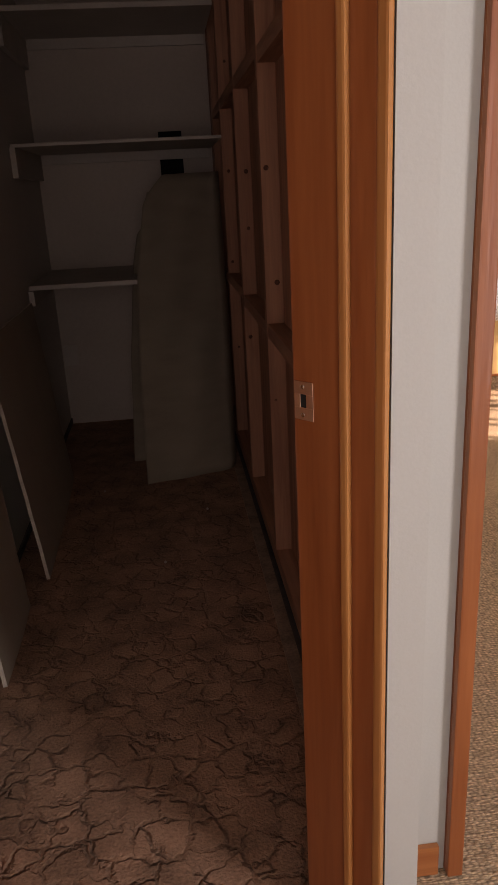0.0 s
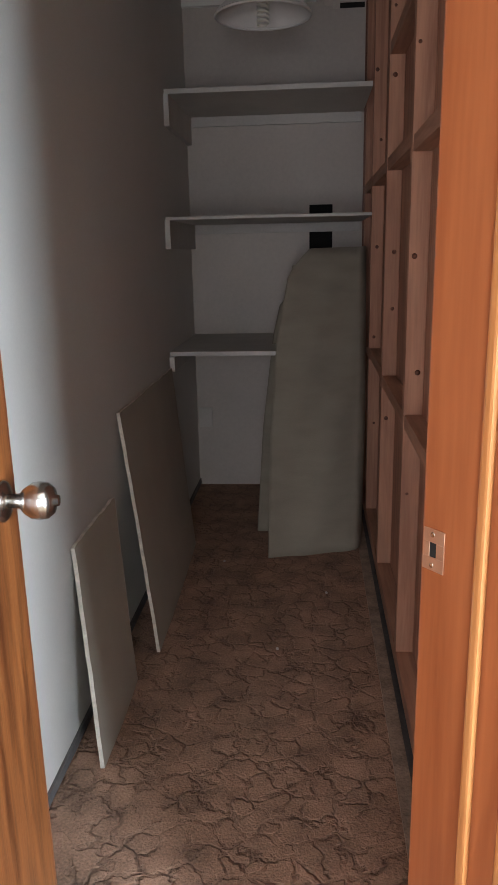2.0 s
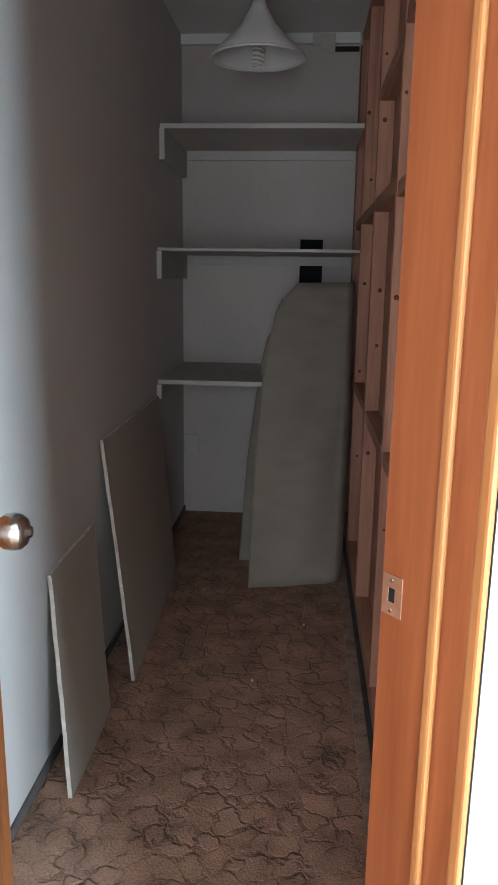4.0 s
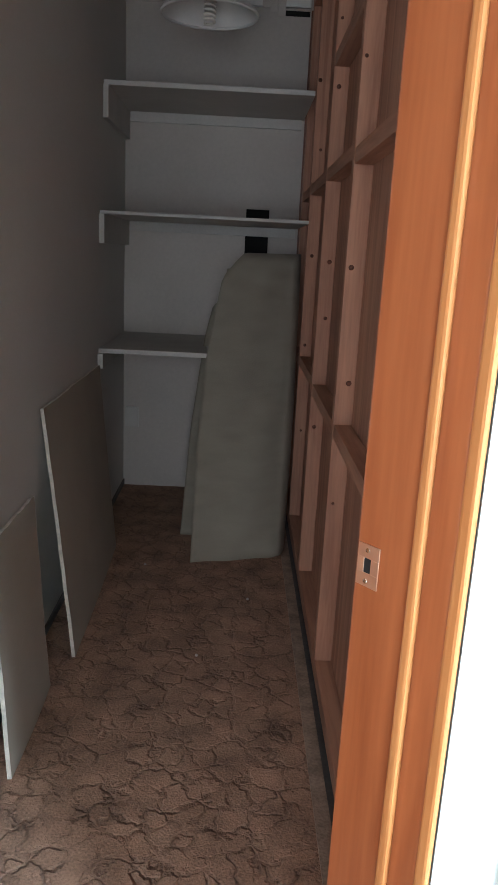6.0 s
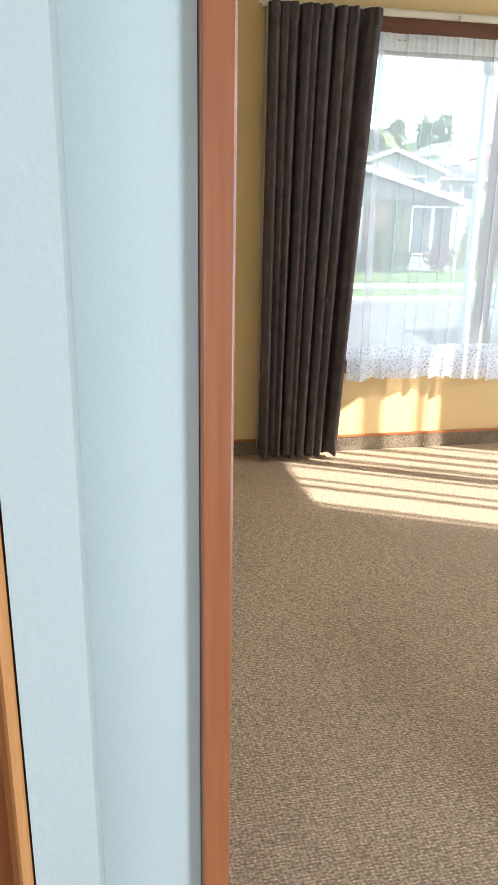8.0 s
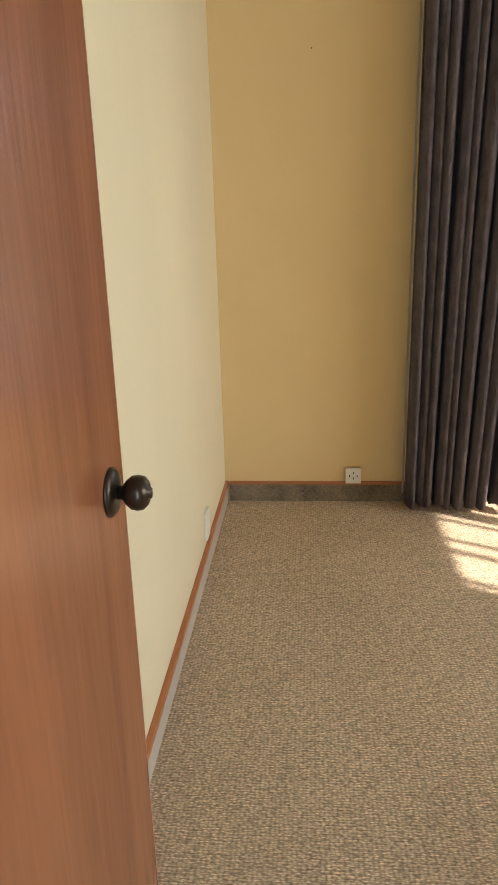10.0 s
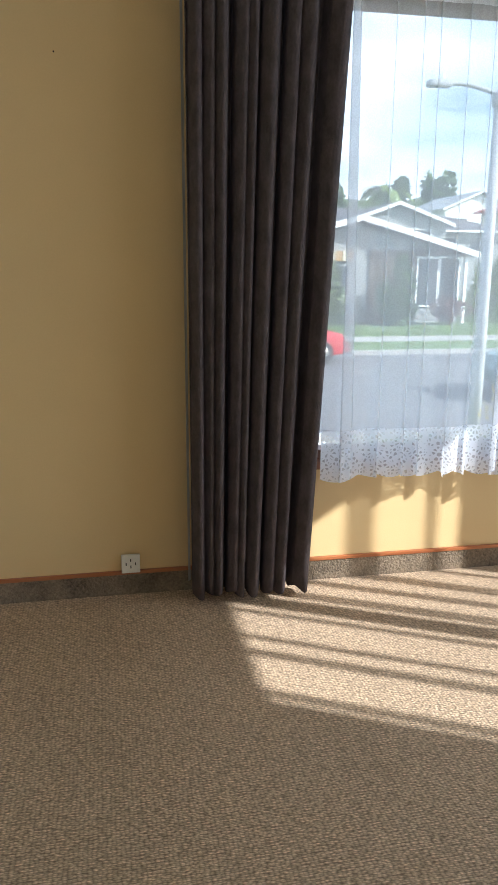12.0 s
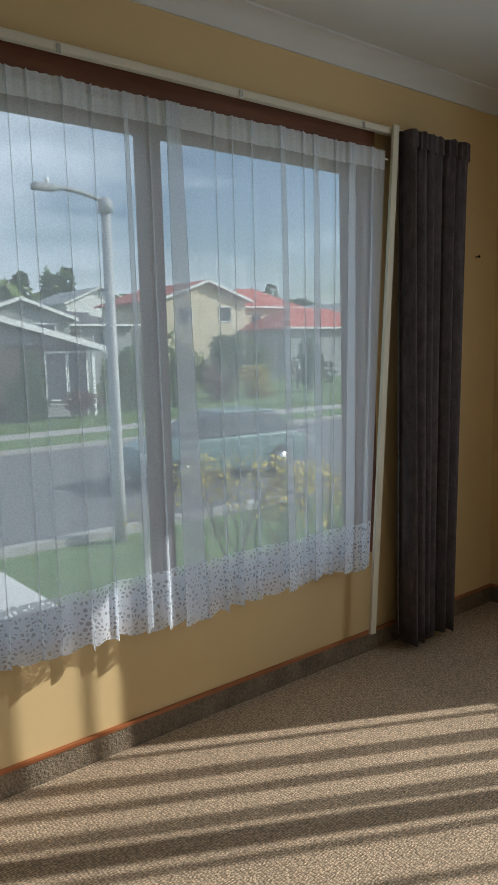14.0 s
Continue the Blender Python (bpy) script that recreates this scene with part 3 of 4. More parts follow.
setting("trim_bead_west", bevelled(boxes((W1, W1 + 0.016, S1 + 0.02, B2, 0.0755, 0.10)), 0.003), M_RIMUY, "varnished bead over the skirting")
setting("trim_bead_east", bevelled(boxes((E1 - 0.016, E1, S1, B2, 0.0855, 0.10)), 0.003), M_RIMUY, "varnished bead over the skirting")


# ---- windows ----
def window(name, m, w, z0, z1, splits, label):
    """A timber window in local x, seen from -y: frame, mullions, sill and panes."""
    win = thing(name, m, label, "window")
    tagged(win, kind="structure")
    t = 0.05
    for nm, s in (("window_frame", (0, t, 0.0, 0.09, z0, z1)), ("window_frame", (w - t, w, 0.0, 0.09, z0, z1)),
                  ("window_frame", (t, w - t, 0.0, 0.09, z1 - 0.06, z1)), ("window_frame", (t, w - t, 0.0, 0.09, z0, z0 + 0.05)),
                  ("window_sill", (-0.03, w + 0.03, -0.045, 0.0, z0 - 0.02, z0 + 0.012)),
                  ("architrave", (-0.045, w + 0.045, -0.036, -0.0205, z1 - 0.005, z1 + 0.115)),
                  ("architrave", (-0.045, 0.005, -0.036, -0.0205, z0 + 0.013, z1 - 0.006)), ("architrave", (w - 0.005, w + 0.045, -0.036, -0.0205, z0 + 0.013, z1 - 0.006))):
        part(nm, bevelled(boxes(s), 0.004), M_DARKW, win)
    edges = [t] + [c for c in splits] + [w - t]
    for c in splits:
        part("mullion", bevelled(boxes((c - 0.031, c + 0.031, 0.002, 0.085, z0 + 0.05, z1 - 0.06)), 0.004), M_DARKW, win)
    for a, b in zip(edges, edges[1:]):
        p = part("pane", boxes((a + 0.002, b - 0.002, 0.05, 0.054, z0 + 0.05, z1 - 0.06)), M_GLASS, win, "clear window glass")
        p.visible_shadow = False
    return win


window("window_1", pose(WX0, B2 + 0.02, 0), WX1 - WX0, WZ0, WZ1, [0.945], "wide dark timber window looking on the street")
window("window_2", pose(E1 + 0.02, EY1, 0, 0, 0, -90), EY1 - EY0, EZ0, EZ1, [0.72], "timber window in the side wall")


def folds(x, seed, amp, waves):
    return amp * sum(math.sin(x * w + seed * (k + 1.7)) / (1 + 0.5 * k) for k, w in enumerate(waves))


def cloth_sheet(x0, x1, y, z0, z1, nx, nz, shape, hem=None):
    """A hanging sheet; shape(u, v) gives the way out of plane and sideways shift."""
    bm = bmesh.new()
    grid = []
    for j in range(nz + 1):
        v = j / nz
        row = []
        for i in range(nx + 1):
            u = i / nx
            dy, dx = shape(u, v)
            z = z1 + (z0 + (hem(u) if hem else 0) - z1) * v
            row.append(bm.verts.new((x0 + (x1 - x0) * u + dx, y + dy, z)))
        grid.append(row)
    for a, b in zip(grid, grid[1:]):
        for i in range(nx):
            bm.faces.new((a[i], a[i + 1], b[i + 1], b[i]))
    return bm


def net_curtain(name, m, w, z0, z1, seed, label, pleats, cloth=None, lean=0.0):
    """Net on a wire: a gathered frill, the voile with pleats that double back on themselves, and a scalloped lace hem."""
    net = thing(name, m, label, "net curtain")
    cols = []                                  # along the cloth: x, way out of plane, shift that opens towards the hem
    x, k = 0.0, 0
    for px, pw in pleats + [(w, 0.0)]:
        n = max(2, int((px - x) / 0.010))
        cols += [(x + (px - x) * i / n, 0.0, 0.0) for i in range(n)]
        if pw:
            m_ = max(3, int(pw / 0.008))
            cols += [(px, -0.010 * (1 - math.cos(math.pi * i / m_)) / 2, pw * i / m_) for i in range(m_)]
            cols += [(px, -0.010 - 0.008 * i / m_, pw * (1 - i / m_)) for i in range(m_)]
            cols += [(px, -0.018 + 0.018 * i / m_, pw * i / m_) for i in range(m_)]
            x = px + pw
        else:
            x = px
    cols.append((w, 0.0, 0.0))

    def sheet_of(va, vb, za, zb, nz, hem=None):
        bm = bmesh.new()
        grid = []
        for j in range(nz + 1):
            v = va + (vb - va) * j / nz
            z = za + (zb - za) * j / nz
            row = []
            for i, (cx, dy, sh) in enumerate(cols):
                xx = cx + sh * (0.55 + 0.45 * v)
                y = dy * (0.6 + 0.8 * v) + folds(cx, seed, 0.009, (13, 29, 47)) * (0.4 + 0.8 * v) + 0.005 * math.sin(i * 1.9) * max(0, 1 - v * 12)
                zz = z + (hem(i * 0.0085) * j / nz if hem else 0.0)
                row.append(bm.verts.new((xx - lean * v * (cx / w) ** 5, y, zz)))
            grid.append(row)
        for a, b in zip(grid, grid[1:]):
            for i in range(len(cols) - 1):
                bm.faces.new((a[i], a[i + 1], b[i + 1], b[i]))
        return bm

    def scallop(c):
        return -0.020 * abs(math.sin(c * 26)) - 0.012 * math.sin(c * 3.1 + seed)

    zl = z0 + 0.19
    part("frill", sheet_of(0.0, 0.045, z1, z1 - 0.080, 4), M_FRILL, net, "thicker gathered heading", True)
    part("voile", sheet_of(0.045, 0.89, z1 - 0.080, zl, 30), cloth or M_NET, net, "sheer white voile", True)
    part("lace_hem", sheet_of(0.89, 1.0, zl, z0, 8, scallop), M_LACE, net, "scalloped white lace hem", True)
    wire = turned([(0.004, -0.03), (0.004, w + 0.03)], 8, "x")
    part("wire", wire, M_TRACK, net, "curtain wire", True, pose(0, 0.01, z1 - 0.03))
    return net


net_curtain("net_curtain", pose(1.55, B2 - 0.095, 0), 1.98, 0.465, 2.245, 3, "sheer white net curtain with a lace hem",
            [(0.07, 0.055), (0.23, 0.007), (0.33, 0.006), (0.39, 0.008), (0.50, 0.006), (0.60, 0.008), (0.71, 0.035), (0.80, 0.012), (0.87, 0.11), (1.07, 0.010), (1.15, 0.008),
             (1.24, 0.012), (1.37, 0.055), (1.49, 0.02), (1.55, 0.06), (1.68, 0.012), (1.75, 0.08), (1.88, 0.03)], None, 0.12)
net_curtain("net_curtain", pose(E1 - 0.06, EY1, 0, 0, 0, -90), EY1 - EY0, 0.46, 2.41, 8, "sheer white net curtain over the side window",
            [(0.1, 0.02), (0.3, 0.01), (0.55, 0.03), (0.8, 0.01), (1.05, 0.02), (1.3, 0.02)], M_THIN)


def drape(name, m, top_w, bot_w, z0, z1, n, label, lining_side):
    """A heavy lined curtain in deep rounded folds, gathered at the top."""
    d = thing(name, m, label, "curtain")
    rnd = random.Random(n)
    ph = [rnd.uniform(-0.5, 0.5) for _ in range(n + 2)]

    def shape(u, v):
        k = n * (1.28 * u - 0.28 * u * u * u)
        k += 0.22 * math.sin(k * 2.3 + n) * math.sin(math.pi * u)
        i = int(min(k, n - 1))
        jit = ph[i] * (1 - (k - i)) + ph[i + 1] * (k - i)
        amp = 0.035 + 0.022 * v
        wv = math.sin(2 * math.pi * (k + 0.25 * jit))
        dy = amp * (math.copysign(abs(wv) ** 0.7, wv) + 0.22 * math.sin(4 * math.pi * k + 3 * jit)) * (0.8 + 0.5 * jit) + 0.004 * math.sin(u * 170) * max(0, 1 - v * 14)
        wd = top_w + (bot_w - top_w) * v
        return dy, (wd - top_w) * u + 0.012 * math.sin(2 * math.pi * (k + 0.2))

    bm = cloth_sheet(0, top_w, 0, z0, z1, 220, 24, shape, lambda u: 0.012 * math.sin(u * n * 6.28))
    ob = part("cloth", bm, M_CURT, d, "", True)
    sol = ob.modifiers.new("thick", "SOLIDIFY")
    sol.thickness = 0.004
    head = cloth_sheet(0, top_w, 0, z1 - 0.08, z1 - 0.008, 200, 3, lambda u, v: (shape(u, 0)[0] - 0.008, shape(u, 0)[1]))
    part("heading_tape", head, M_CURT, d, "gathered heading", True)
    x = top_w if lining_side > 0 else 0.0
    part("lining_edge", cloth_sheet(x - 0.004, x + 0.006, 0.03, z0 + 0.04, z1 - 0.02, 3, 20, lambda u, v: (0.01 * u, (bot_w - top_w) * v * (1 if lining_side > 0 else 0))), M_LINING, d, "pale lining edge", True)
    return d


drape("curtain", pose(1.035, B2 - 0.125, 0), 0.58, 0.46, 0.035, 2.34, 9, "heavy charcoal velvet curtain drawn to one side", -1)
drape("curtain", pose(3.62, B2 - 0.125, 0), 0.44, 0.33, 0.035, 2.34, 6, "heavy charcoal velvet curtain hanging beside the window", -1)
side_folds = thing("curtain_folds", pose(E1 - 0.10, 0, 0), "gathered folds of pale curtain at the side window", "curtain")
fr = random.Random(2)
for k in range(9):
    fy = EY0 + 0.06 + (EY1 - EY0 - 0.12) * (k + fr.uniform(-0.3, 0.3)) / 8
    fw = fr.choice((0.02, 0.03, 0.05, 0.07))
    part("fold", cloth_sheet(0, 0.03, fy, 0.5, 2.40, 3, 8, lambda u, v, fw=fw: (fw * (u - 0.5) * (0.7 + 0.3 * v), 0.0)), M_FRILL, side_folds)
# track with its clips
track = thing("curtain_track", pose(0, B2, 0), "cream enamelled curtain track over the window", "curtain track")
part("rail", bevelled(boxes((1.02, 3.74, -0.085, -0.055, 2.325, 2.352)), 0.005), M_TRACK, track)
part("backboard", bevelled(boxes((1.02, 3.74, -0.0548, 0.0, 2.345, 2.365)), 0.003), M_TRACK, track)
for cx in (1.35, 2.05, 2.75, 3.4):
    part("bracket", bevelled(boxes((cx, cx + 0.014, -0.090, -0.0852, 2.318, 2.345)), 0.003), M_CHROME, track, "small steel bracket")
part("side_channel", bevelled(boxes((-0.018, 0.018, -0.105, -0.091, 0.0, 2.235)), 0.002), M_TRACK, track, "pale leaning side strip", False, pose(3.43, 0, 0.13, 0, 4.3, 0))



# ---- small bedroom things ----
def socket(name, m, w, h, label, holes):
    s = thing(name, m, label, "socket")
    part("plate", bevelled(boxes((-w / 2, w / 2, -0.012, 0, -h / 2, h / 2)), 0.003), M_PLASTIC, s)
    for hx, hz in holes:
        part("slot", boxes((hx - 0.002, hx + 0.002, -0.0125, -0.011, hz - 0.006, hz + 0.006)), M_BLACK, s, "slot with its shade painted dark")
    return s


socket("power_socket", pose(0.813, B2 - 0.017, 0.135), 0.072, 0.076, "small ivory power socket over the skirting", [(-0.018, 0.0), (0.018, 0.0), (0.0, -0.012), (0.0, 0.015)])
socket("phone_socket", pose(W1 + 0.0, 2.72, 0.18, 0, 0, 90), 0.075, 0.115, "white wall plate over the skirting", [])
hook = thing("wall_hook", pose(4.34, B2, 1.86), "small dark nail in the yellow wall", "hook")
part("shank", turned([(0.003, -0.02), (0.003, 0.0)], 8, "y"), M_BLACK, hook, "", True)
part("head", turned([(0.007, -0.024), (0.007, -0.02)], 10, "y"), M_BLACK, hook, "", True)
nail = thing("wall_nail", pose(0.62, B2, 1.96), "small dark nail hole in the yellow wall", "nail")
part("head", turned([(0.0026, -0.004), (0.0026, 0.0)], 10, "y"), M_BLACK, nail, "", True)

# ---- cupboard things ----
def shelf(name, v0, z, u1, thick, label, cleat_h):
    s = thing(name, CL, label, "shelf", "cupboard shelves")
    part("board", bevelled(boxes((CU0 + 0.002, u1, v0, CV1 - 0.002, z - thick, z)), 0.002), M_SHELF, s)
    part("cleat", bevelled(boxes((CU0 + 0.001, CU0 + 0.026, v0 - 0.02, CV1 - 0.004, z - thick - cleat_h, z - thick - 0.001)), 0.002), M_SHELF, s, "painted wall cleat")
    part("back_cleat", bevelled(boxes((CU0 + 0.03, u1 - 0.01, CV1 - 0.024, CV1 - 0.001, z - thick - 0.05, z - thick - 0.001)), 0.002), M_SHELF, s)
    return s


shelf("wall_shelf", 2.72, 2.10, 0.10, 0.022, "dusty white painted wooden shelf near the ceiling", 0.14)
shelf("wall_shelf", 2.62, 1.535, 0.10, 0.014, "thin white painted shelf on side cleats", 0.13)
shelf("wall_shelf", 2.58, 0.915, -0.30, 0.022, "deep white painted wooden shelf on cleats", 0.07)


def framing():
    """Bare timber wall frame: studs, noggings, plates."""
    fr = thing("timber_framing", CL, "bare pine wall framing with noggings and knots", "wall framing")
    vs = [0.64, 1.37, 2.10, 2.80, 3.29]
    d = 0.058
    for v in vs:
        u0 = 0.112
        part("stud", bevelled(boxes((u0, u0 + d, v, v + 0.045, 0.05, CH - 0.05)), 0.003), M_STUD, fr)
    part("lining_back", boxes((0.1705, 0.1745, 0.3, CV1 - 0.001, 0.0, CH - 0.001)), M_STUD, fr, "brown lining between the studs")
    part("bottom_plate", bevelled(boxes((0.113, 0.170, 0.42, CV1 - 0.001, -0.01, 0.048)), 0.003), M_STUDY, fr)
    part("top_plate", bevelled(boxes((0.113, 0.170, 0.42, CV1 - 0.001, CH - 0.048, CH - 0.001)), 0.003), M_STUDY, fr)
    rows = ((0.83, 0.83, 0.85, 0.84), (1.64, 1.66, 1.66, 1.66), (2.10, 2.06, 2.08, 2.1))
    for r, zs in enumerate(rows):
        for i, z in enumerate(zs):
            if r == 2 and i not in (0, 1):
                continue
            part("nogging", bevelled(boxes((0.114, 0.169, vs[i] + 0.046, vs[i + 1] - 0.001, z, z + 0.045)), 0.003), M_STUDY, fr)
    rnd = random.Random(5)
    for v in vs[:4]:
        for z in (0.6, 1.05, 1.42, 1.9, 2.25):
            kz = z + rnd.uniform(-0.1, 0.1)
            part("knot", turned([(rnd.uniform(0.005, 0.009), 0.0), (0.003, -0.0015)], 12, "y"), M_DARKW, fr, "dark knot", True, pose(0.112 + rnd.uniform(0.012, 0.046), v - 0.0003, kz))
    return fr


framing()


def sheet(name, near, far, top_u, top_z, v_top, thick, label):
    """A board leaning on the lining: foot line from near to far, top edge against the wall."""
    s = thing(name, CL, label, "board", "leaning boards")
    bm = bmesh.new()
    rnd = random.Random(len(label))
    n = 14
    foot_u = near[0]
    rows = []
    for j in range(n + 1):
        w = j / n
        row = []
        for i in range(n + 1):
            t = i / n
            v = near[1] + (far[1] - near[1]) * t + (v_top - near[1]) * w
            u = foot_u + (far[0] - near[0]) * t * (1 - w) + (top_u - foot_u) * w + 0.004 * math.sin(3 * t + 2 * w) * (1 - w)
            z = top_z * w
            if i in (0, n) or j in (0, n):
                v += rnd.uniform(-0.003, 0.003)
                z = max(0.002, z + rnd.uniform(-0.002, 0.004))
            row.append((u, v, z))
        rows.append(row)
    nu = Vector((top_z, 0, foot_u - top_u)).normalized() * thick
    fr = [[bm.verts.new(p) for p in r] for r in rows]
    bk = [[bm.verts.new((p[0] - nu.x, p[1], max(0.001, p[2] - nu.z))) for p in r] for r in rows]
    for j in range(n):
        for i in range(n):
            bm.faces.new((fr[j][i], fr[j][i + 1], fr[j + 1][i + 1], fr[j + 1][i]))
            bm.faces.new((bk[j][i], bk[j + 1][i], bk[j + 1][i + 1], bk[j][i + 1]))
    part("panel", bm, M_BOARD, s)
    eb = bmesh.new()
    lines = ([(r[0], -1) for r in rows], [(r[-1], 1) for r in rows], [(p, 0) for p in rows[0]], [(p, 0) for p in rows[-1]])
    for ln in lines:
        for (p, s1), (q, s2) in zip(ln, ln[1:]):
            o = 0.0015 * s1
            quad = [(p[0], p[1] + o, p[2]), (q[0], q[1] + o, q[2]), (q[0] - nu.x, q[1] + o, max(0.001, q[2] - nu.z)), (p[0] - nu.x, p[1] + o, max(0.001, p[2] - nu.z))]
            eb.faces.new([eb.verts.new(c) for c in quad])
    part("edge", eb, M_BEDGE, s, "chipped pale raw edge")
    return s


CLI = CL.inverted()


def cu(x, y):
    p = CLI @ Vector((x, y, 0))
    return p.x, p.y


sheet("leaning_board", cu(-0.715, 1.41), cu(-0.745, 2.40), CU0 + 0.014, 0.84, cu(-0.9, 1.55)[1], 0.012, "large grey-brown particle board leaning on the wall")
sheet("leaning_board", cu(-0.745, 0.80), cu(-0.755, 1.23), CU0 + 0.014, 0.58, cu(-0.86, 0.98)[1], 0.012, "small chipped particle board leaning on the wall")


def between(v, table):
    """Straight-line reading of a small table of (key, value) pairs."""
    for (a, p), (b, q) in zip(table, table[1:]):
        if v <= b:
            return p + (q - p) * max(0.0, v - a) / (b - a)
    return table[-1][1]


def carpet_roll():
    """A length of carpet folded double, backing out, slumped in the corner with its free edges to one side."""
    r = thing("carpet_roll", CL, "grey carpet offcut folded and leaning in the corner", "carpet offcut")

    def leaf(names, top, path, n=36, nz=30):
        bm = bmesh.new()
        grid = []
        for j in range(nz + 1):
            row = []
            for i in range(n + 1):
                t = i / n
                z = 0.004 + (top(t) - 0.004) * j / nz
                x, y = path(t, z)
                row.append(bm.verts.new((x, y, z)))
            grid.append(row)
        for a, b in zip(grid, grid[1:]):
            for i in range(n):
                bm.faces.new((a[i], a[i + 1], b[i + 1], b[i]))
        ob = part(names[0], bm, M_ROLL, r, names[1], True)
        so = ob.modifiers.new("thick", "SOLIDIFY")
        so.thickness = 0.010

    def left(z):
        return between(z, [(0, -0.368), (0.5, -0.366), (0.95, -0.338), (1.24, -0.288), (1.4, -0.27)])

    def face(z):
        return between(z, [(0, 2.24), (0.5, 2.40), (0.95, 2.58), (1.4, 2.78)])

    def right(z):
        return between(z, [(0, 0.070), (0.6, 0.092), (1.4, 0.106)])

    def front(t, z):
        x0, x1, y0 = left(z), right(z), face(z)
        if t < 0.72:
            k = t / 0.72
            x = x0 + (x1 - 0.05 - x0) * k
            y = y0 + 0.12 * k ** 1.5 + 0.010 * math.sin(5 * k + 4 * z) + 0.006 * math.sin(11 * k - 7 * z)
            return x, y
        a = (t - 0.72) / 0.28 * math.pi / 2
        return x1 - 0.05 + 0.05 * math.sin(a), y0 + 0.12 + 0.14 * (1 - math.cos(a)) + 0.010 * math.sin(5 + 4 * z)

    def back(t, z):
        x0, x1, y0 = left(z) - 0.075 + 0.05 * z, right(z) - 0.004, face(z)
        return x0 + (x1 - x0) * t, y0 + 0.34 - 0.075 * t - 0.05 * z + 0.012 * math.sin(6 * t + 3 * z)

    def core(t, z):
        x0, x1, y0 = left(z) + 0.015, right(z) - 0.04, face(z)
        return x0 + (x1 - x0) * t, y0 + 0.09 + 0.13 * t - 0.02 * z

    leaf(("front_leaf", ""), lambda t: 1.245 + 0.135 * min(1.0, t / 0.20) ** 0.7 + 0.008 * t, front)
    leaf(("inner_leaf", "inner fold"), lambda t: 1.30 + 0.03 * t, core)
    leaf(("back_leaf", "loose back leaf"), lambda t: 1.10 + 0.25 * min(1.0, t / 0.35), back)
    return r


carpet_roll()


def pendant():
    """A shallow cone shade with a spiral lamp on a short cord."""
    p = thing("pendant_lamp", CL @ pose(-0.36, 2.25, 0), "white enamel cone shade with a spiral bulb", "ceiling lamp")
    zb = 2.25
    prof = [(0.185, zb), (0.182, zb + 0.012), (0.13, zb + 0.06), (0.07, zb + 0.12), (0.035, zb + 0.18), (0.03, zb + 0.2)]
    bm = bmesh.new()
    rings = []
    for r, h in prof:
        rings.append([bm.verts.new((r * math.cos(2 * math.pi * i / 40), r * math.sin(2 * math.pi * i / 40), h)) for i in range(40)])
    for a, b in zip(rings, rings[1:]):
        for i in range(40):
            bm.faces.new((a[i], a[(i + 1) % 40], b[(i + 1) % 40], b[i]))
    sh = part("shade", bm, M_SHADE, p, "", True)
    so = sh.modifiers.new("thick", "SOLIDIFY")
    so.thickness = 0.003
    rim = bmesh.new()
    rr = []
    for i in range(48):
        a = 2 * math.pi * i / 48
        rr.append([rim.verts.new(((0.184 + 0.006 * math.cos(b)) * math.cos(a), (0.184 + 0.006 * math.cos(b)) * math.sin(a), zb + 0.006 * math.sin(b))) for b in (0, 1.57, 3.14, 4.71)])
    for i in range(48):
        for k in range(4):
            rim.faces.new((rr[i][k], rr[(i + 1) % 48][k], rr[(i + 1) % 48][(k + 1) % 4], rr[i][(k + 1) % 4]))
    part("rim", rim, M_SHADE, p, "rolled rim", True)
    part("holder", turned([(0.022, zb + 0.06), (0.022, zb + 0.13), (0.03, zb + 0.17)], 20), M_PLASTIC, p, "white lamp holder", True)
    part("cord", turned([(0.004, zb + 0.17), (0.004, CH)], 10), M_PLASTIC, p, "white cord", True)
    part("ceiling_rose", turned([(0.045, CH - 0.03), (0.05, CH - 0.012), (0.05, CH - 0.001)], 24), M_PLASTIC, p, "", True)
    sp = bmesh.new()
    prev = None
    for i in range(110):
        a = i * 0.32
        c = Vector((0.02 * math.cos(a), 0.02 * math.sin(a), zb + 0.06 - 0.00085 * i))
        ring = [sp.verts.new(c + Vector((0.0052 * math.cos(b) * math.cos(a), 0.0052 * math.cos(b) * math.sin(a), 0.0052 * math.sin(b)))) for b in (0, 1.05, 2.09, 3.14, 4.19, 5.24)]
        if prev:
            for k in range(6):
                sp.faces.new((prev[k], prev[(k + 1) % 6], ring[(k + 1) % 6], ring[k]))
        prev = ring
    part("spiral_bulb", sp, M_PLASTIC, p, "white spiral bulb, off", True)


pendant()
plate = thing("wall_plate", CL @ pose(-0.80, CV1, 0.42), "grey painted wall plate low on the back wall", "wall plate")
part("cover", bevelled(boxes((-0.04, 0.04, -0.012, 0, -0.06, 0.06)), 0.003), M_SHELF, plate)
bat = thing("batten", CL @ pose(0.134, CV1, 0), "dark upright batten in the corner", "batten")
part("post", bevelled(boxes((-0.03, 0.03, -0.03, -0.001, 0.0, CH - 0.06)), 0.003), M_DARKW, bat)
torn = thing("torn_lining", CL @ pose(0, CV1, 0), "torn lining with bare laths near the ceiling", "torn lining")
# flat black bar painted as the shade inside the tear
part("gap", boxes((-0.03, 0.098, -0.004, -0.001, 2.575, 2.60)), M_BLACK, torn, "torn gap, its shade painted black")
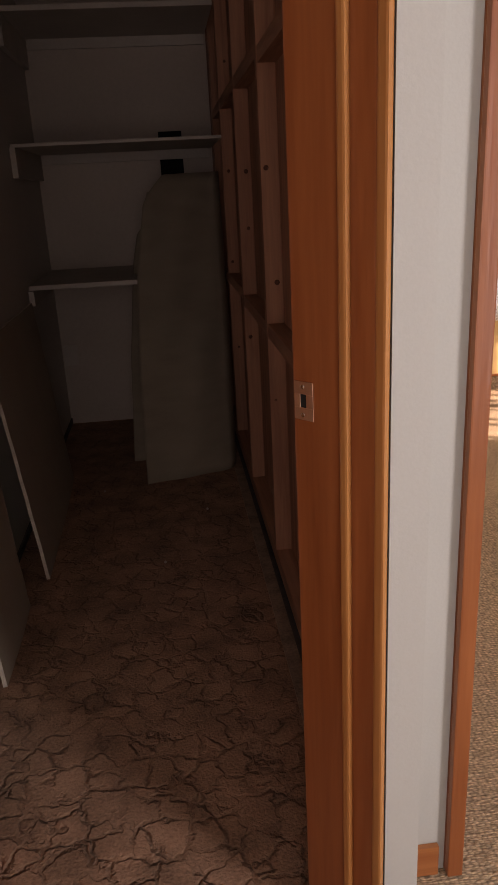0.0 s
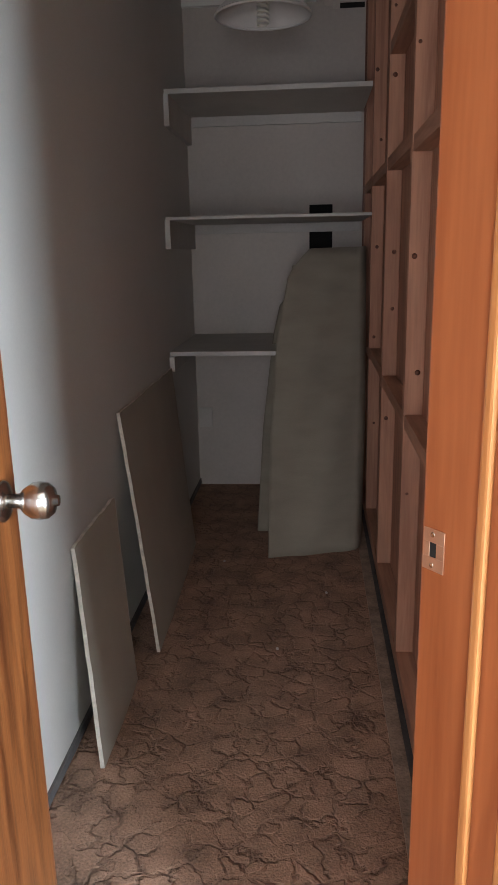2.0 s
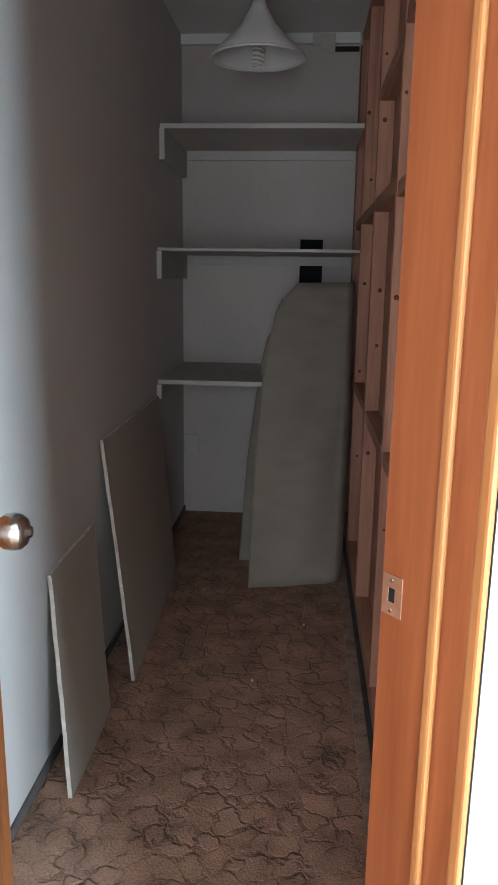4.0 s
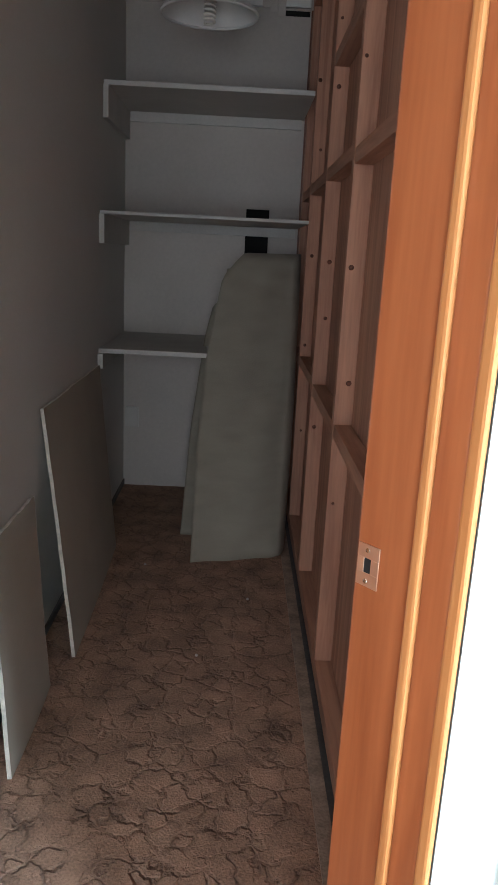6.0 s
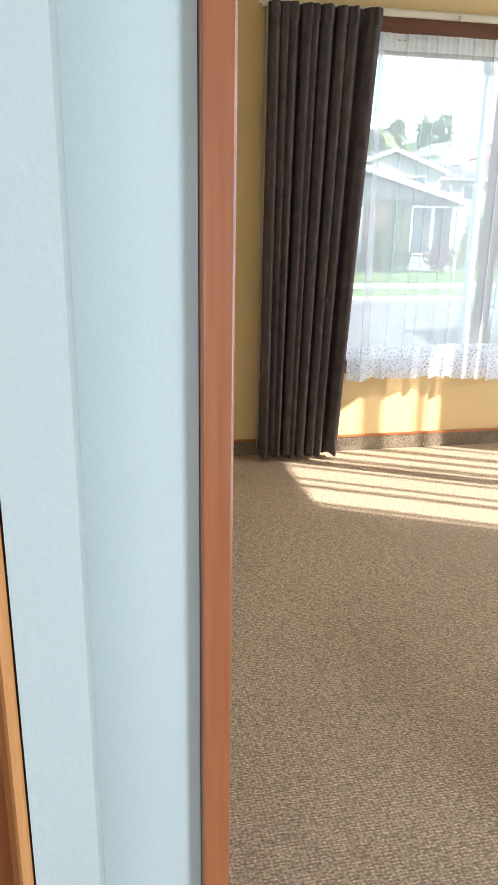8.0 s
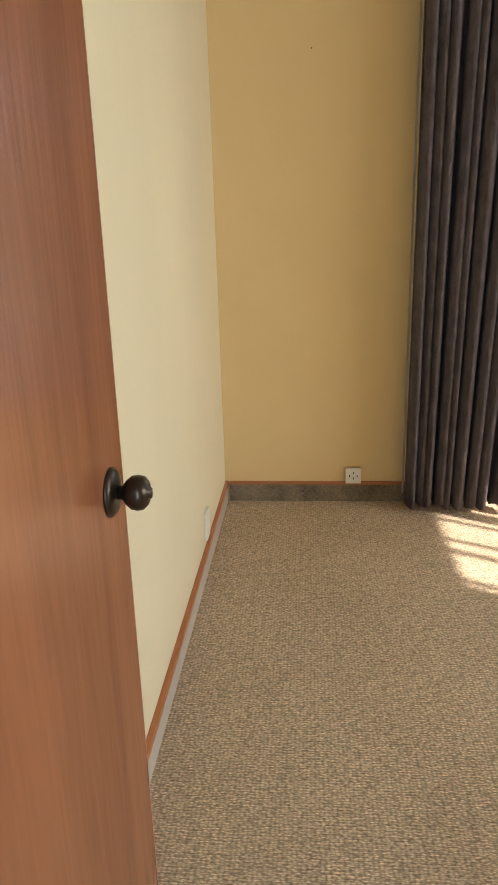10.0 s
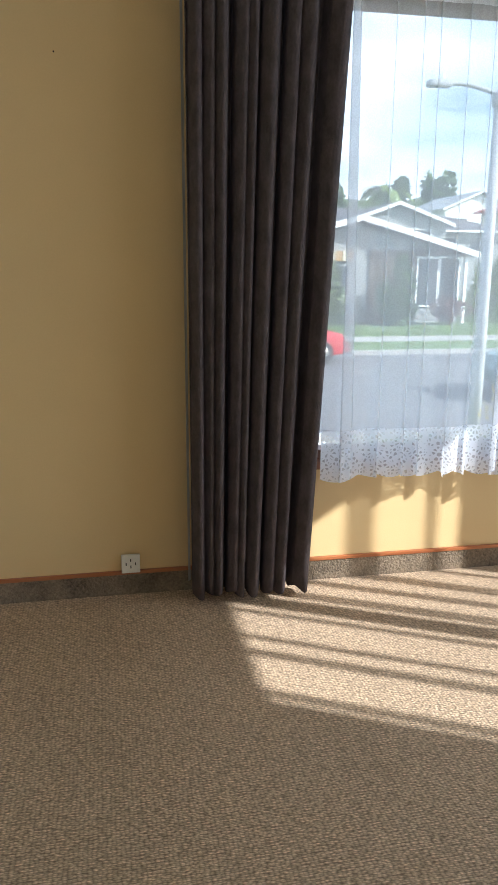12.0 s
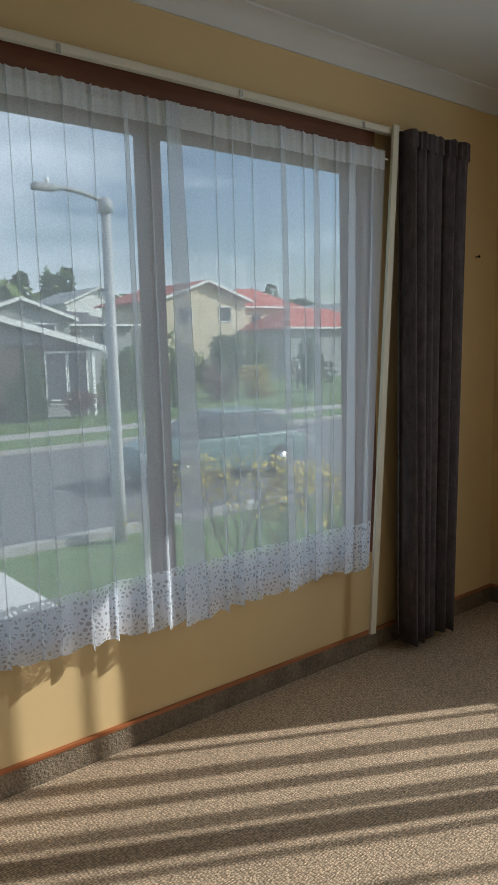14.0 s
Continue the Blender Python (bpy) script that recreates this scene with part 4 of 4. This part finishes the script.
for k in range(3):
    part("flap", bevelled(boxes((-0.15 + 0.04 * k, -0.11 + 0.04 * k, -0.035 - 0.004 * k, -0.031 - 0.004 * k, 2.60 - 0.02 * k, 2.655)), 0.002), M_BACK, torn, "torn plasterboard flap")
for cx, cy in ((-0.58, 2.20), (-0.3, 1.45), (-0.12, 1.9)):
    bit = thing("plaster_crumb", pose(cx, cy, 0.004), "tiny white plaster crumb on the carpet", "crumb", "crumbs on the carpet")
    bm = bmesh.new()
    bmesh.ops.create_icosphere(bm, subdivisions=1, radius=0.006)
    part("crumb", bm, M_BACK, bit)

# ---- the street ----
GZ = -1.30
rnd = random.Random(11)
setting("ground", boxes((-600, 700, B2 + 0.15, 900, GZ - 0.5, GZ)), M_GRASS, "mown lawn and gardens")
setting("road", boxes((-300, 300, 11.0, 21.0, GZ + 0.001, GZ + 0.01)), M_ROAD, "pale grey asphalt street")
setting("kerb_near", boxes((-300, 300, 10.8, 11.0, GZ, GZ + 0.12)), M_CONC, "concrete kerb")
setting("kerb_far", boxes((-300, 300, 21.0, 21.2, GZ, GZ + 0.13)), M_CONC, "concrete kerb")
setting("verge_far", boxes((-300, 300, 21.2, 23.6, GZ, GZ + 0.12)), M_GRASS, "grass verge")
setting("pavement_far", boxes((-300, 300, 23.6, 25.2, GZ, GZ + 0.13)), M_CONC, "concrete footpath")
setting("garden_far", boxes((-300, 300, 25.2, 400, GZ, GZ + 0.45)), M_GRASS, "raised garden lawn")
GF = GZ + 0.45
M_FIBRO = mat("pale_grey_weatherboard", (0.30, 0.31, 0.31), 0.8, 0.06, 2)
M_DROOF = mat("dark_tile_roof", (0.10, 0.095, 0.10), 0.85, 0.2, 5, 0.3, 12)
M_RROOF = mat("red_tile_roof", (0.42, 0.10, 0.075), 0.85, 0.2, 5, 0.3, 12)
M_WHT = mat("white_fascia", (0.78, 0.78, 0.76), 0.6, 0.04, 3)
M_CRM = mat("cream_plaster", (0.62, 0.54, 0.38), 0.8, 0.06, 2)
M_LEAF = mat("dark_leaf", (0.06, 0.10, 0.03), 0.8, 0.4, 3, random_tint=0.3)
M_LEAFY = mat("yellow_leaf", (0.42, 0.34, 0.05), 0.8, 0.3, 4)
M_LEAFR = mat("maroon_leaf", (0.14, 0.06, 0.06), 0.8, 0.3, 4)
M_LEAFL = mat("light_leaf", (0.14, 0.19, 0.05), 0.8, 0.35, 4)
M_BARK = mat("bark", (0.14, 0.11, 0.085), 0.95, 0.3, 8, 0.4, 40)


def house(x0, x1, y0, y1, base, eave, peak, wall_mat, roof_mat, label, wins, over=0.5):
    """Gable-fronted house: ridge along y; wins are (x0, x1, z0, z1) in the front."""
    h = thing("house", pose(0, 0, 0), label, "house")
    xm = (x0 + x1) / 2
    bm = bmesh.new()
    pts = [(x0, base), (x1, base), (x1, eave), (xm, peak - 0.15), (x0, eave)]
    f, b = [bm.verts.new((x, y0, z)) for x, z in pts], [bm.verts.new((x, y1, z)) for x, z in pts]
    bm.faces.new(f)
    bm.faces.new(b[::-1])
    for i in range(5):
        bm.faces.new((f[i], b[i], b[(i + 1) % 5], f[(i + 1) % 5]))
    part("wall", bm, wall_mat, h)
    sl = (peak - eave) / (xm - x0)
    for s, xe in ((-1, x0 - over), (1, x1 + over)):
        bm = bmesh.new()
        ze = eave - sl * over
        c = [(xm, peak), (xe, ze), (xe, ze + 0.16), (xm, peak + 0.16)]
        a, d = [bm.verts.new((x, y0 - over, z)) for x, z in c], [bm.verts.new((x, y1 + over, z)) for x, z in c]
        bm.faces.new(a)
        bm.faces.new(d[::-1])
        for i in range(4):
            bm.faces.new((a[i], d[i], d[(i + 1) % 4], a[(i + 1) % 4]))
        roof = part("roof", bm, roof_mat, h)
        bm = bmesh.new()
        c = [(xm, peak - 0.05), (xe, ze - 0.05), (xe, ze + 0.17), (xm, peak + 0.17)]
        a, d = [bm.verts.new((x, y0 - over - 0.06, z)) for x, z in c], [bm.verts.new((x, y0 - over - 0.01, z)) for x, z in c]
        bm.faces.new(a)
        bm.faces.new(d[::-1])
        for i in range(4):
            bm.faces.new((a[i], d[i], d[(i + 1) % 4], a[(i + 1) % 4]))
        part("barge_board", bm, M_WHT, roof, "white barge board")
    for wx0, wx1, wz0, wz1 in wins:
        w = part("window", boxes((wx0 - 0.08, wx1 + 0.08, y0 - 0.05, y0 - 0.005, wz0 - 0.08, wz1 + 0.08)), M_WHT, h, "white framed window")
        part("pane", boxes((wx0, wx1, y0 - 0.065, y0 - 0.051, wz0, wz1)), M_DGLASS, w)
    return h


def hip_house(x0, x1, y0, y1, base, eave, peak, wall_mat, roof_mat, label, wins=(), over=0.5):
    """House under a hipped roof with its ridge along x."""
    h = thing("house", pose(0, 0, 0), label, "house")
    part("wall", boxes((x0, x1, y0, y1, base, eave)), wall_mat, h)
    ym, run = (y0 + y1) / 2, (y1 - y0) / 2
    lo, hi = (x0 - over, x1 + over, y0 - over, y1 + over), (x0 + run, x1 - run)
    bm = bmesh.new()
    c = [bm.verts.new(p) for p in ((lo[0], lo[2], eave), (lo[1], lo[2], eave), (lo[1], lo[3], eave), (lo[0], lo[3], eave), (min(hi), ym, peak), (max(hi), ym, peak))]
    for f in ((0, 1, 5, 4), (1, 2, 5), (2, 3, 4, 5), (3, 0, 4), (3, 2, 1, 0)):
        bm.faces.new([c[i] for i in f])
    part("roof", bm, roof_mat, h)
    part("gutter", boxes((lo[0], lo[1], lo[2] - 0.08, lo[2], eave - 0.06, eave + 0.08)), M_WHT, h, "white gutter")
    for wx0, wx1, wz0, wz1 in wins:
        w = part("window", boxes((wx0 - 0.08, wx1 + 0.08, y0 - 0.05, y0 - 0.005, wz0 - 0.08, wz1 + 0.08)), M_WHT, h, "white framed window")
        part("pane", boxes((wx0, wx1, y0 - 0.065, y0 - 0.051, wz0, wz1)), M_DGLASS, w)
    return h


def bush(name, x, y, z, rx, ry, h, material, label, n=420, leaf=0.12, stuff=False):
    """A shrub as a short stem and a cloud of small leaves with an uneven outline."""
    b = thing(name, pose(x, y, z), label, "shrub")
    st = turned([(0.06, 0.0), (0.04, h * 0.5)], 8)
    part("trunk", st, M_BARK, b, "brown stem")
    part("crown", leaves(rx, ry, h, n, leaf, (x, y)), material, b)
    return b


def leaves(rx, ry, h, n, leaf, key, z0=0.0):
    r = random.Random(int(key[0] * 13 + key[1] * 7))
    bm = bmesh.new()
    lumps = [(r.uniform(-0.6, 0.6), r.uniform(-0.6, 0.6), r.uniform(0.15, 0.85), r.uniform(0.3, 0.55)) for _ in range(9)]
    for _ in range(n):
        lx, ly, lz, lr = r.choice(lumps)
        d = Vector((r.gauss(0, 1), r.gauss(0, 1), r.gauss(0, 1))).normalized() * lr * r.uniform(0.6, 1.0)
        c = Vector(((lx + d.x) * rx, (ly + d.y) * ry, z0 + max(0.05, (lz + d.z * 0.7)) * h))
        a = Vector((r.gauss(0, 1), r.gauss(0, 1), r.gauss(0, 1))).normalized() * leaf
        e = a.cross(Vector((r.gauss(0, 1), r.gauss(0, 1), r.gauss(0, 1)))).normalized() * leaf * 0.6
        bm.faces.new([bm.verts.new(p) for p in (c - a, c + e, c + a, c - e)])
    return bm


def tree(x, y, z, h, w, material, label, palm=False):
    t = thing("tree", pose(x, y, z), label, "tree")
    part("trunk", turned([(0.03 * h, 0), (0.018 * h, h * 0.55), (0.006 * h, h * 0.9)], 8), M_BARK, t)
    if palm:
        bm = bmesh.new()
        for k in range(26):
            a, up = k * 2.4, 0.2 + 0.5 * ((k * 7) % 10) / 10
            prev = None
            for i in range(6):
                s = i / 5
                c = Vector((math.cos(a) * w * s, math.sin(a) * w * s, h * 0.8 + w * (up * s * 1.6 - 1.1 * s * s)))
                wd = 0.16 * w * math.sin(math.pi * (0.15 + 0.8 * s))
                side = Vector((-math.sin(a), math.cos(a), 0)) * wd
                pr = (bm.verts.new(c - side), bm.verts.new(c + side))
                if prev:
                    bm.faces.new((prev[0], prev[1], pr[1], pr[0]))
                prev = pr
        part("fronds", bm, material, t)
    else:
        part("crown", leaves(w, w, h * 0.75, 700, 0.055 * h, (x, y), h * 0.25), material, t)
    return t


def car(m, paint, label):
    """A small hatchback: shaped body, glasshouse, wheels, lights."""
    c = thing("car", m, label, "car")
    prof = [(-2.0, 0.35), (-2.05, 0.75), (-1.75, 0.92), (1.05, 0.95), (1.85, 0.80), (2.05, 0.55), (2.0, 0.30), (1.6, 0.24), (-1.6, 0.24)]

    def extrude(pr, hw, taper):
        bm = bmesh.new()
        l, r_ = [bm.verts.new((x, -hw + taper * max(0, z - 0.6), z)) for x, z in pr], [bm.verts.new((x, hw - taper * max(0, z - 0.6), z)) for x, z in pr]
        bm.faces.new(l)
        bm.faces.new(r_[::-1])
        for i in range(len(pr)):
            j = (i + 1) % len(pr)
            bm.faces.new((l[i], r_[i], r_[j], l[j]))
        bmesh.ops.recalc_face_normals(bm, faces=bm.faces)
        return bevelled(bm, 0.05, 3)

    part("body", extrude(prof, 0.84, 0.12), paint, c, "", True)
    part("cabin", extrude([(-1.85, 0.90), (-1.35, 1.38), (0.15, 1.42), (1.0, 0.94)], 0.78, 0.2), M_DGLASS, c, "dark glass cabin", True)
    part("roof_panel", extrude([(-1.4, 1.36), (-1.3, 1.43), (0.1, 1.46), (0.2, 1.39)], 0.66, 0.1), paint, c, "", True)
    for x in (-1.3, 1.28):
        for y in (-0.80, 0.80):
            s = 1 if y > 0 else -1
            w = part("wheel", turned([(0.2, -0.09), (0.31, -0.09), (0.32, -0.05), (0.32, 0.05), (0.31, 0.09), (0.2, 0.09)], 24, "y"), M_RUBBER, c, "black tyre", True, pose(x, y, 0.32))
            part("rim", turned([(0.2, 0.0), (0.19, 0.095), (0.05, 0.09), (0.03, 0.1)] if s > 0 else [(0.2, 0.0), (0.19, -0.095), (0.05, -0.09), (0.03, -0.1)], 20, "y"), M_CHROME, w, "alloy rim", True)
    for y in (-0.62, 0.62):
        part("headlight", bevelled(boxes((1.86, 2.03, y - 0.17, y + 0.17, 0.60, 0.74)), 0.03), M_WHT, c, "clear headlight")
    part("bumper", bevelled(boxes((1.9, 2.09, -0.75, 0.75, 0.33, 0.5)), 0.03), paint, c)
    return c


M_RED = mat("red_car_paint", (0.55, 0.03, 0.035), 0.25, 0.05, 5)
M_GRN = mat("grey_green_car_paint", (0.10, 0.17, 0.16), 0.25, 0.05, 5)
M_GALV = mat("weathered_pole_paint", (0.34, 0.35, 0.36), 0.6, 0.1, 5)

front = house(5.8, 14.0, 27.0, 38, GF, 1.72, 2.85, M_FIBRO, M_DROOF, "low grey gabled house behind garden shrubs", [(8.0, 9.6, 0.2, 1.22), (12.32, 13.06, -0.18, 1.5), (13.2, 13.9, -0.18, 1.5)])
# dark brown puts the porch's shade on a flat panel; also colours the band
M_SHADEDW = mat("porch_shade_brown", (0.10, 0.075, 0.06), 0.8, 0.25, 6, 0.2, 40)
part("porch_shade", boxes((10.4, 12.2, 26.94, 26.995, GF, 1.75)), M_SHADEDW, front, "flat dark panel painted as the porch's shade")
part("dark_band", boxes((10.4, 13.95, 26.90, 26.93, 1.62, 1.80)), M_SHADEDW, front, "dark band over the windows")
part("corner_post", boxes((13.98, 14.1, 26.6, 26.72, GF, 1.6)), M_WHT, front, "white porch post")
M_AWN = mat("faded_orange_canvas", (0.55, 0.33, 0.12), 0.85, 0.2, 4)
for k in range(8):
    part("awning_stripe", boxes((7.9 + 0.22 * k, 8.08 + 0.22 * k, 26.55, 26.98, 1.40, 1.75)), M_AWN if k % 2 else M_CRM, front, "striped window awning")
house(14.9, 21.2, 43.5, 49, GF, 3.65, 4.75, M_FIBRO, M_DROOF, "grey gabled house up the slope", [(16.6, 17.5, 2.5, 3.3), (18.8, 20.2, 2.3, 3.3)], 0.4)
hip_house(7.0, 27.5, 47, 57, GF, 3.4, 5.1, M_FIBRO, M_DROOF, "long house with a dark tiled roof up the slope", [(22.4, 23.6, 2.0, 3.0), (24.6, 25.8, 2.0, 3.0)])
house(36, 44, 75, 86, 0, 7.0, 8.7, M_WHT, M_FIBRO, "white two-storey house up the hill", [(37, 38.5, 4.6, 6.0), (40.5, 42, 4.6, 6.0)])
house(32.2, 40.3, 50, 60, GF, 5.6, 7.0, M_CRM, M_RROOF, "cream two-storey house with a red tiled roof", [(33.6, 34.8, 3.7, 5.0), (37.6, 38.7, 3.9, 5.0)])
hip_house(40.4, 48.5, 52, 58, GF, 5.2, 7.1, M_CRM, M_RROOF, "cream wing under a red hipped roof", [(42.6, 43.6, 3.6, 4.6)])
hip_house(40.0, 50.5, 44.5, 50.5, GF, 3.1, 4.9, M_FIBRO, M_RROOF, "grey house with a red hipped roof", [(42, 43.4, 1.4, 2.5), (46, 47.6, 1.4, 2.5)])
house(54, 66, 55, 64, GF, 4.2, 6.2, M_CRM, M_FIBRO, "pale house at the street bend", [(57, 59, 2, 3)])

bush("shrub", 11.0, 26.0, GF, 1.0, 0.6, 2.35, M_LEAF, "dense dark green garden shrub", 1500, 0.11)
bush("shrub", 8.5, 25.9, GF, 0.8, 0.5, 1.9, M_LEAFL, "light green garden shrub", 900, 0.1)
bush("shrub", 13.2, 26.0, GF, 0.9, 0.5, 0.9, M_LEAFR, "low maroon garden shrub", 600, 0.09)
bush("shrub", 15.8, 26.6, GF, 1.0, 0.6, 2.0, M_LEAFL, "light green garden shrub", 900, 0.11)
bush("shrub", 18.2, 27.5, GF, 1.4, 0.7, 2.3, M_LEAFL, "light green garden shrub", 900, 0.12)
bush("hedge", 24.2, 29.0, GF, 1.1, 0.8, 1.4, M_LEAFY, "clipped golden garden hedge by the footpath", 2200, 0.1)
bush("shrub", 20.8, 28.0, GF, 1.0, 0.6, 1.6, M_LEAFR, "low reddish shrub in a garden", 600, 0.1)
bush("shrub", 28.5, 30.0, GF, 1.6, 1.0, 2.6, M_LEAF, "dark green garden shrub", 900, 0.14)
bush("shrub", 4.6, 26.2, GF, 1.2, 0.6, 2.0, M_LEAF, "dark green garden shrub", 900, 0.12)

bush("shrub", 21.6, 31.5, GF, 1.5, 1.0, 3.0, M_LEAFL, "tall yellow-green garden shrub", 1400, 0.13)
bush("shrub", 17.0, 30.0, GF, 1.2, 0.8, 2.3, M_LEAFL, "tall yellow-green garden shrub", 1100, 0.12)
bush("shrub", 26.8, 35.0, GF, 1.8, 1.0, 3.0, M_LEAF, "dark green shrub beside the hedge", 1400, 0.14)
bush("shrub", 31.0, 38.0, GF, 2.2, 1.2, 3.4, M_LEAFL, "broad light green garden shrub", 1500, 0.15)


def bare_shrub(x, y, z, h):
    """A leafless shrub of thin forked twigs with a few yellow leaves."""
    b = thing("bare_shrub", pose(x, y, z), "sparse twiggy shrub with yellow leaves", "shrub")
    r = random.Random(4)
    bm, lf = bmesh.new(), bmesh.new()

    def twig(p, d, ln, rad, depth):
        q = p + d * ln
        s = d.orthogonal().normalized()
        t = d.cross(s)
        ring = [(s * math.cos(k * 2.094) + t * math.sin(k * 2.094)) for k in range(3)]
        a, c = [bm.verts.new(p + o * rad) for o in ring], [bm.verts.new(q + o * rad * 0.6) for o in ring]
        for k in range(3):
            bm.faces.new((a[k], a[(k + 1) % 3], c[(k + 1) % 3], c[k]))
        if depth > 2:
            for _ in range(2):
                o = q + Vector((r.gauss(0, 0.03), r.gauss(0, 0.03), r.gauss(0, 0.03)))
                u = Vector((r.gauss(0, 1), r.gauss(0, 1), r.gauss(0, 1))).normalized() * 0.025
                w = u.orthogonal() * 0.6
                lf.faces.new([lf.verts.new(v) for v in (o - u, o + w, o + u, o - w)])
        if depth < 4:
            for _ in range(3):
                twig(q, (d + Vector((r.gauss(0, 0.5), r.gauss(0, 0.5), r.gauss(0.1, 0.3)))).normalized(), ln * 0.72, rad * 0.6, depth + 1)

    for _ in range(4):
        twig(Vector((r.gauss(0, 0.1), r.gauss(0, 0.1), 0)), Vector((r.gauss(0, 0.35), r.gauss(0, 0.35), 1)).normalized(), h * 0.34, 0.02, 0)
    part("branches", bm, M_BARK, b)
    part("leaves", lf, M_LEAFY, b, "small yellow leaves")


bare_shrub(5.1, 6.2, GZ, 1.9)
bare_shrub(6.3, 6.0, GZ, 1.7)
tagged(setting("driveway", boxes((0.6, 4.2, 4.2, 10.8, GZ + 0.001, GZ + 0.02)), M_PALE, "concrete driveway in a painted sunlit paleness"))

HILL = 130.0
bm = bmesh.new()
prev = None
hr = random.Random(3)
for i in range(160):
    x = -160 + 2.6 * i * 1.6
    top = 13.2 + 1.2 * noise.noise(Vector((x * 0.03, 0, 0))) + 1.3 * noise.noise(Vector((x * 0.21, 2, 0))) + hr.uniform(-0.4, 0.4)
    col = (bm.verts.new((x, HILL, GZ)), bm.verts.new((x, HILL + 6, top)), bm.verts.new((x, HILL + 60, top * 0.7)))
    if prev:
        bm.faces.new((prev[0], col[0], col[1], prev[1]))
        bm.faces.new((prev[1], col[1], col[2], prev[2]))
    prev = col
setting("backdrop", bm, M_LEAF, "wooded ridge behind the houses")
for sx, h, w in ((0.335, 9, 3.2), (0.43, 9.5, 2.4), (0.49, 10.5, 3.0), (0.52, 7, 3.4), (0.60, 6, 4), (0.90, 9.5, 4.5), (1.0, 7, 5), (0.27, 8, 3), (0.7, 6, 4)):
    tree(1 + 120 * sx, 129.5, GF, h + 6.5, w, M_LEAF, "tall dark tree on the ridge")
tree(1 + 100 * 0.385, 101, GF, 14.5, 4.0, M_LEAFL, "tall palm among the houses", True)

lampx, lampy = 6.1, 10.5
sl = thing("street_lamp", pose(lampx, lampy, GZ), "grey street lamp with a curved arm", "street lamp")
part("pole", turned([(0.09, 0), (0.085, 1.0), (0.066, 4.75)], 16), M_GALV, sl, "", True)
part("collar", turned([(0.10, 4.66), (0.105, 4.78), (0.06, 4.86)], 16), M_GALV, sl, "", True)
arm = bmesh.new()
prev = None
for i in range(9):
    s = i / 8
    c = Vector((-0.76 * s, 0, 4.80 + 0.12 * math.sin(s * 1.9)))
    ring = [arm.verts.new(c + Vector((0, 0.035 * math.cos(k * 1.047), 0.035 * math.sin(k * 1.047)))) for k in range(6)]
    if prev:
        for k in range(6):
            arm.faces.new((prev[k], prev[(k + 1) % 6], ring[(k + 1) % 6], ring[k]))
    prev = ring
part("arm", arm, M_GALV, sl, "curved arm", True)
head = part("lamp_head", bevelled(boxes((-1.04, -0.72, -0.09, 0.09, 4.86, 4.95)), 0.03), M_GALV, sl)
part("sensor", turned([(0.03, 4.95), (0.03, 5.02), (0.02, 5.03)], 10), M_WHT, head, "small light sensor", True, pose(-0.84, 0, 0))

car(pose(10.3, 14.0, GZ + 0.012, 0, 0, 180), M_GRN, "grey-green hatchback on the street")
car(pose(5.0, 19.9, GZ + 0.012, 0, 0, 0), M_RED, "red hatchback on the far side of the street")
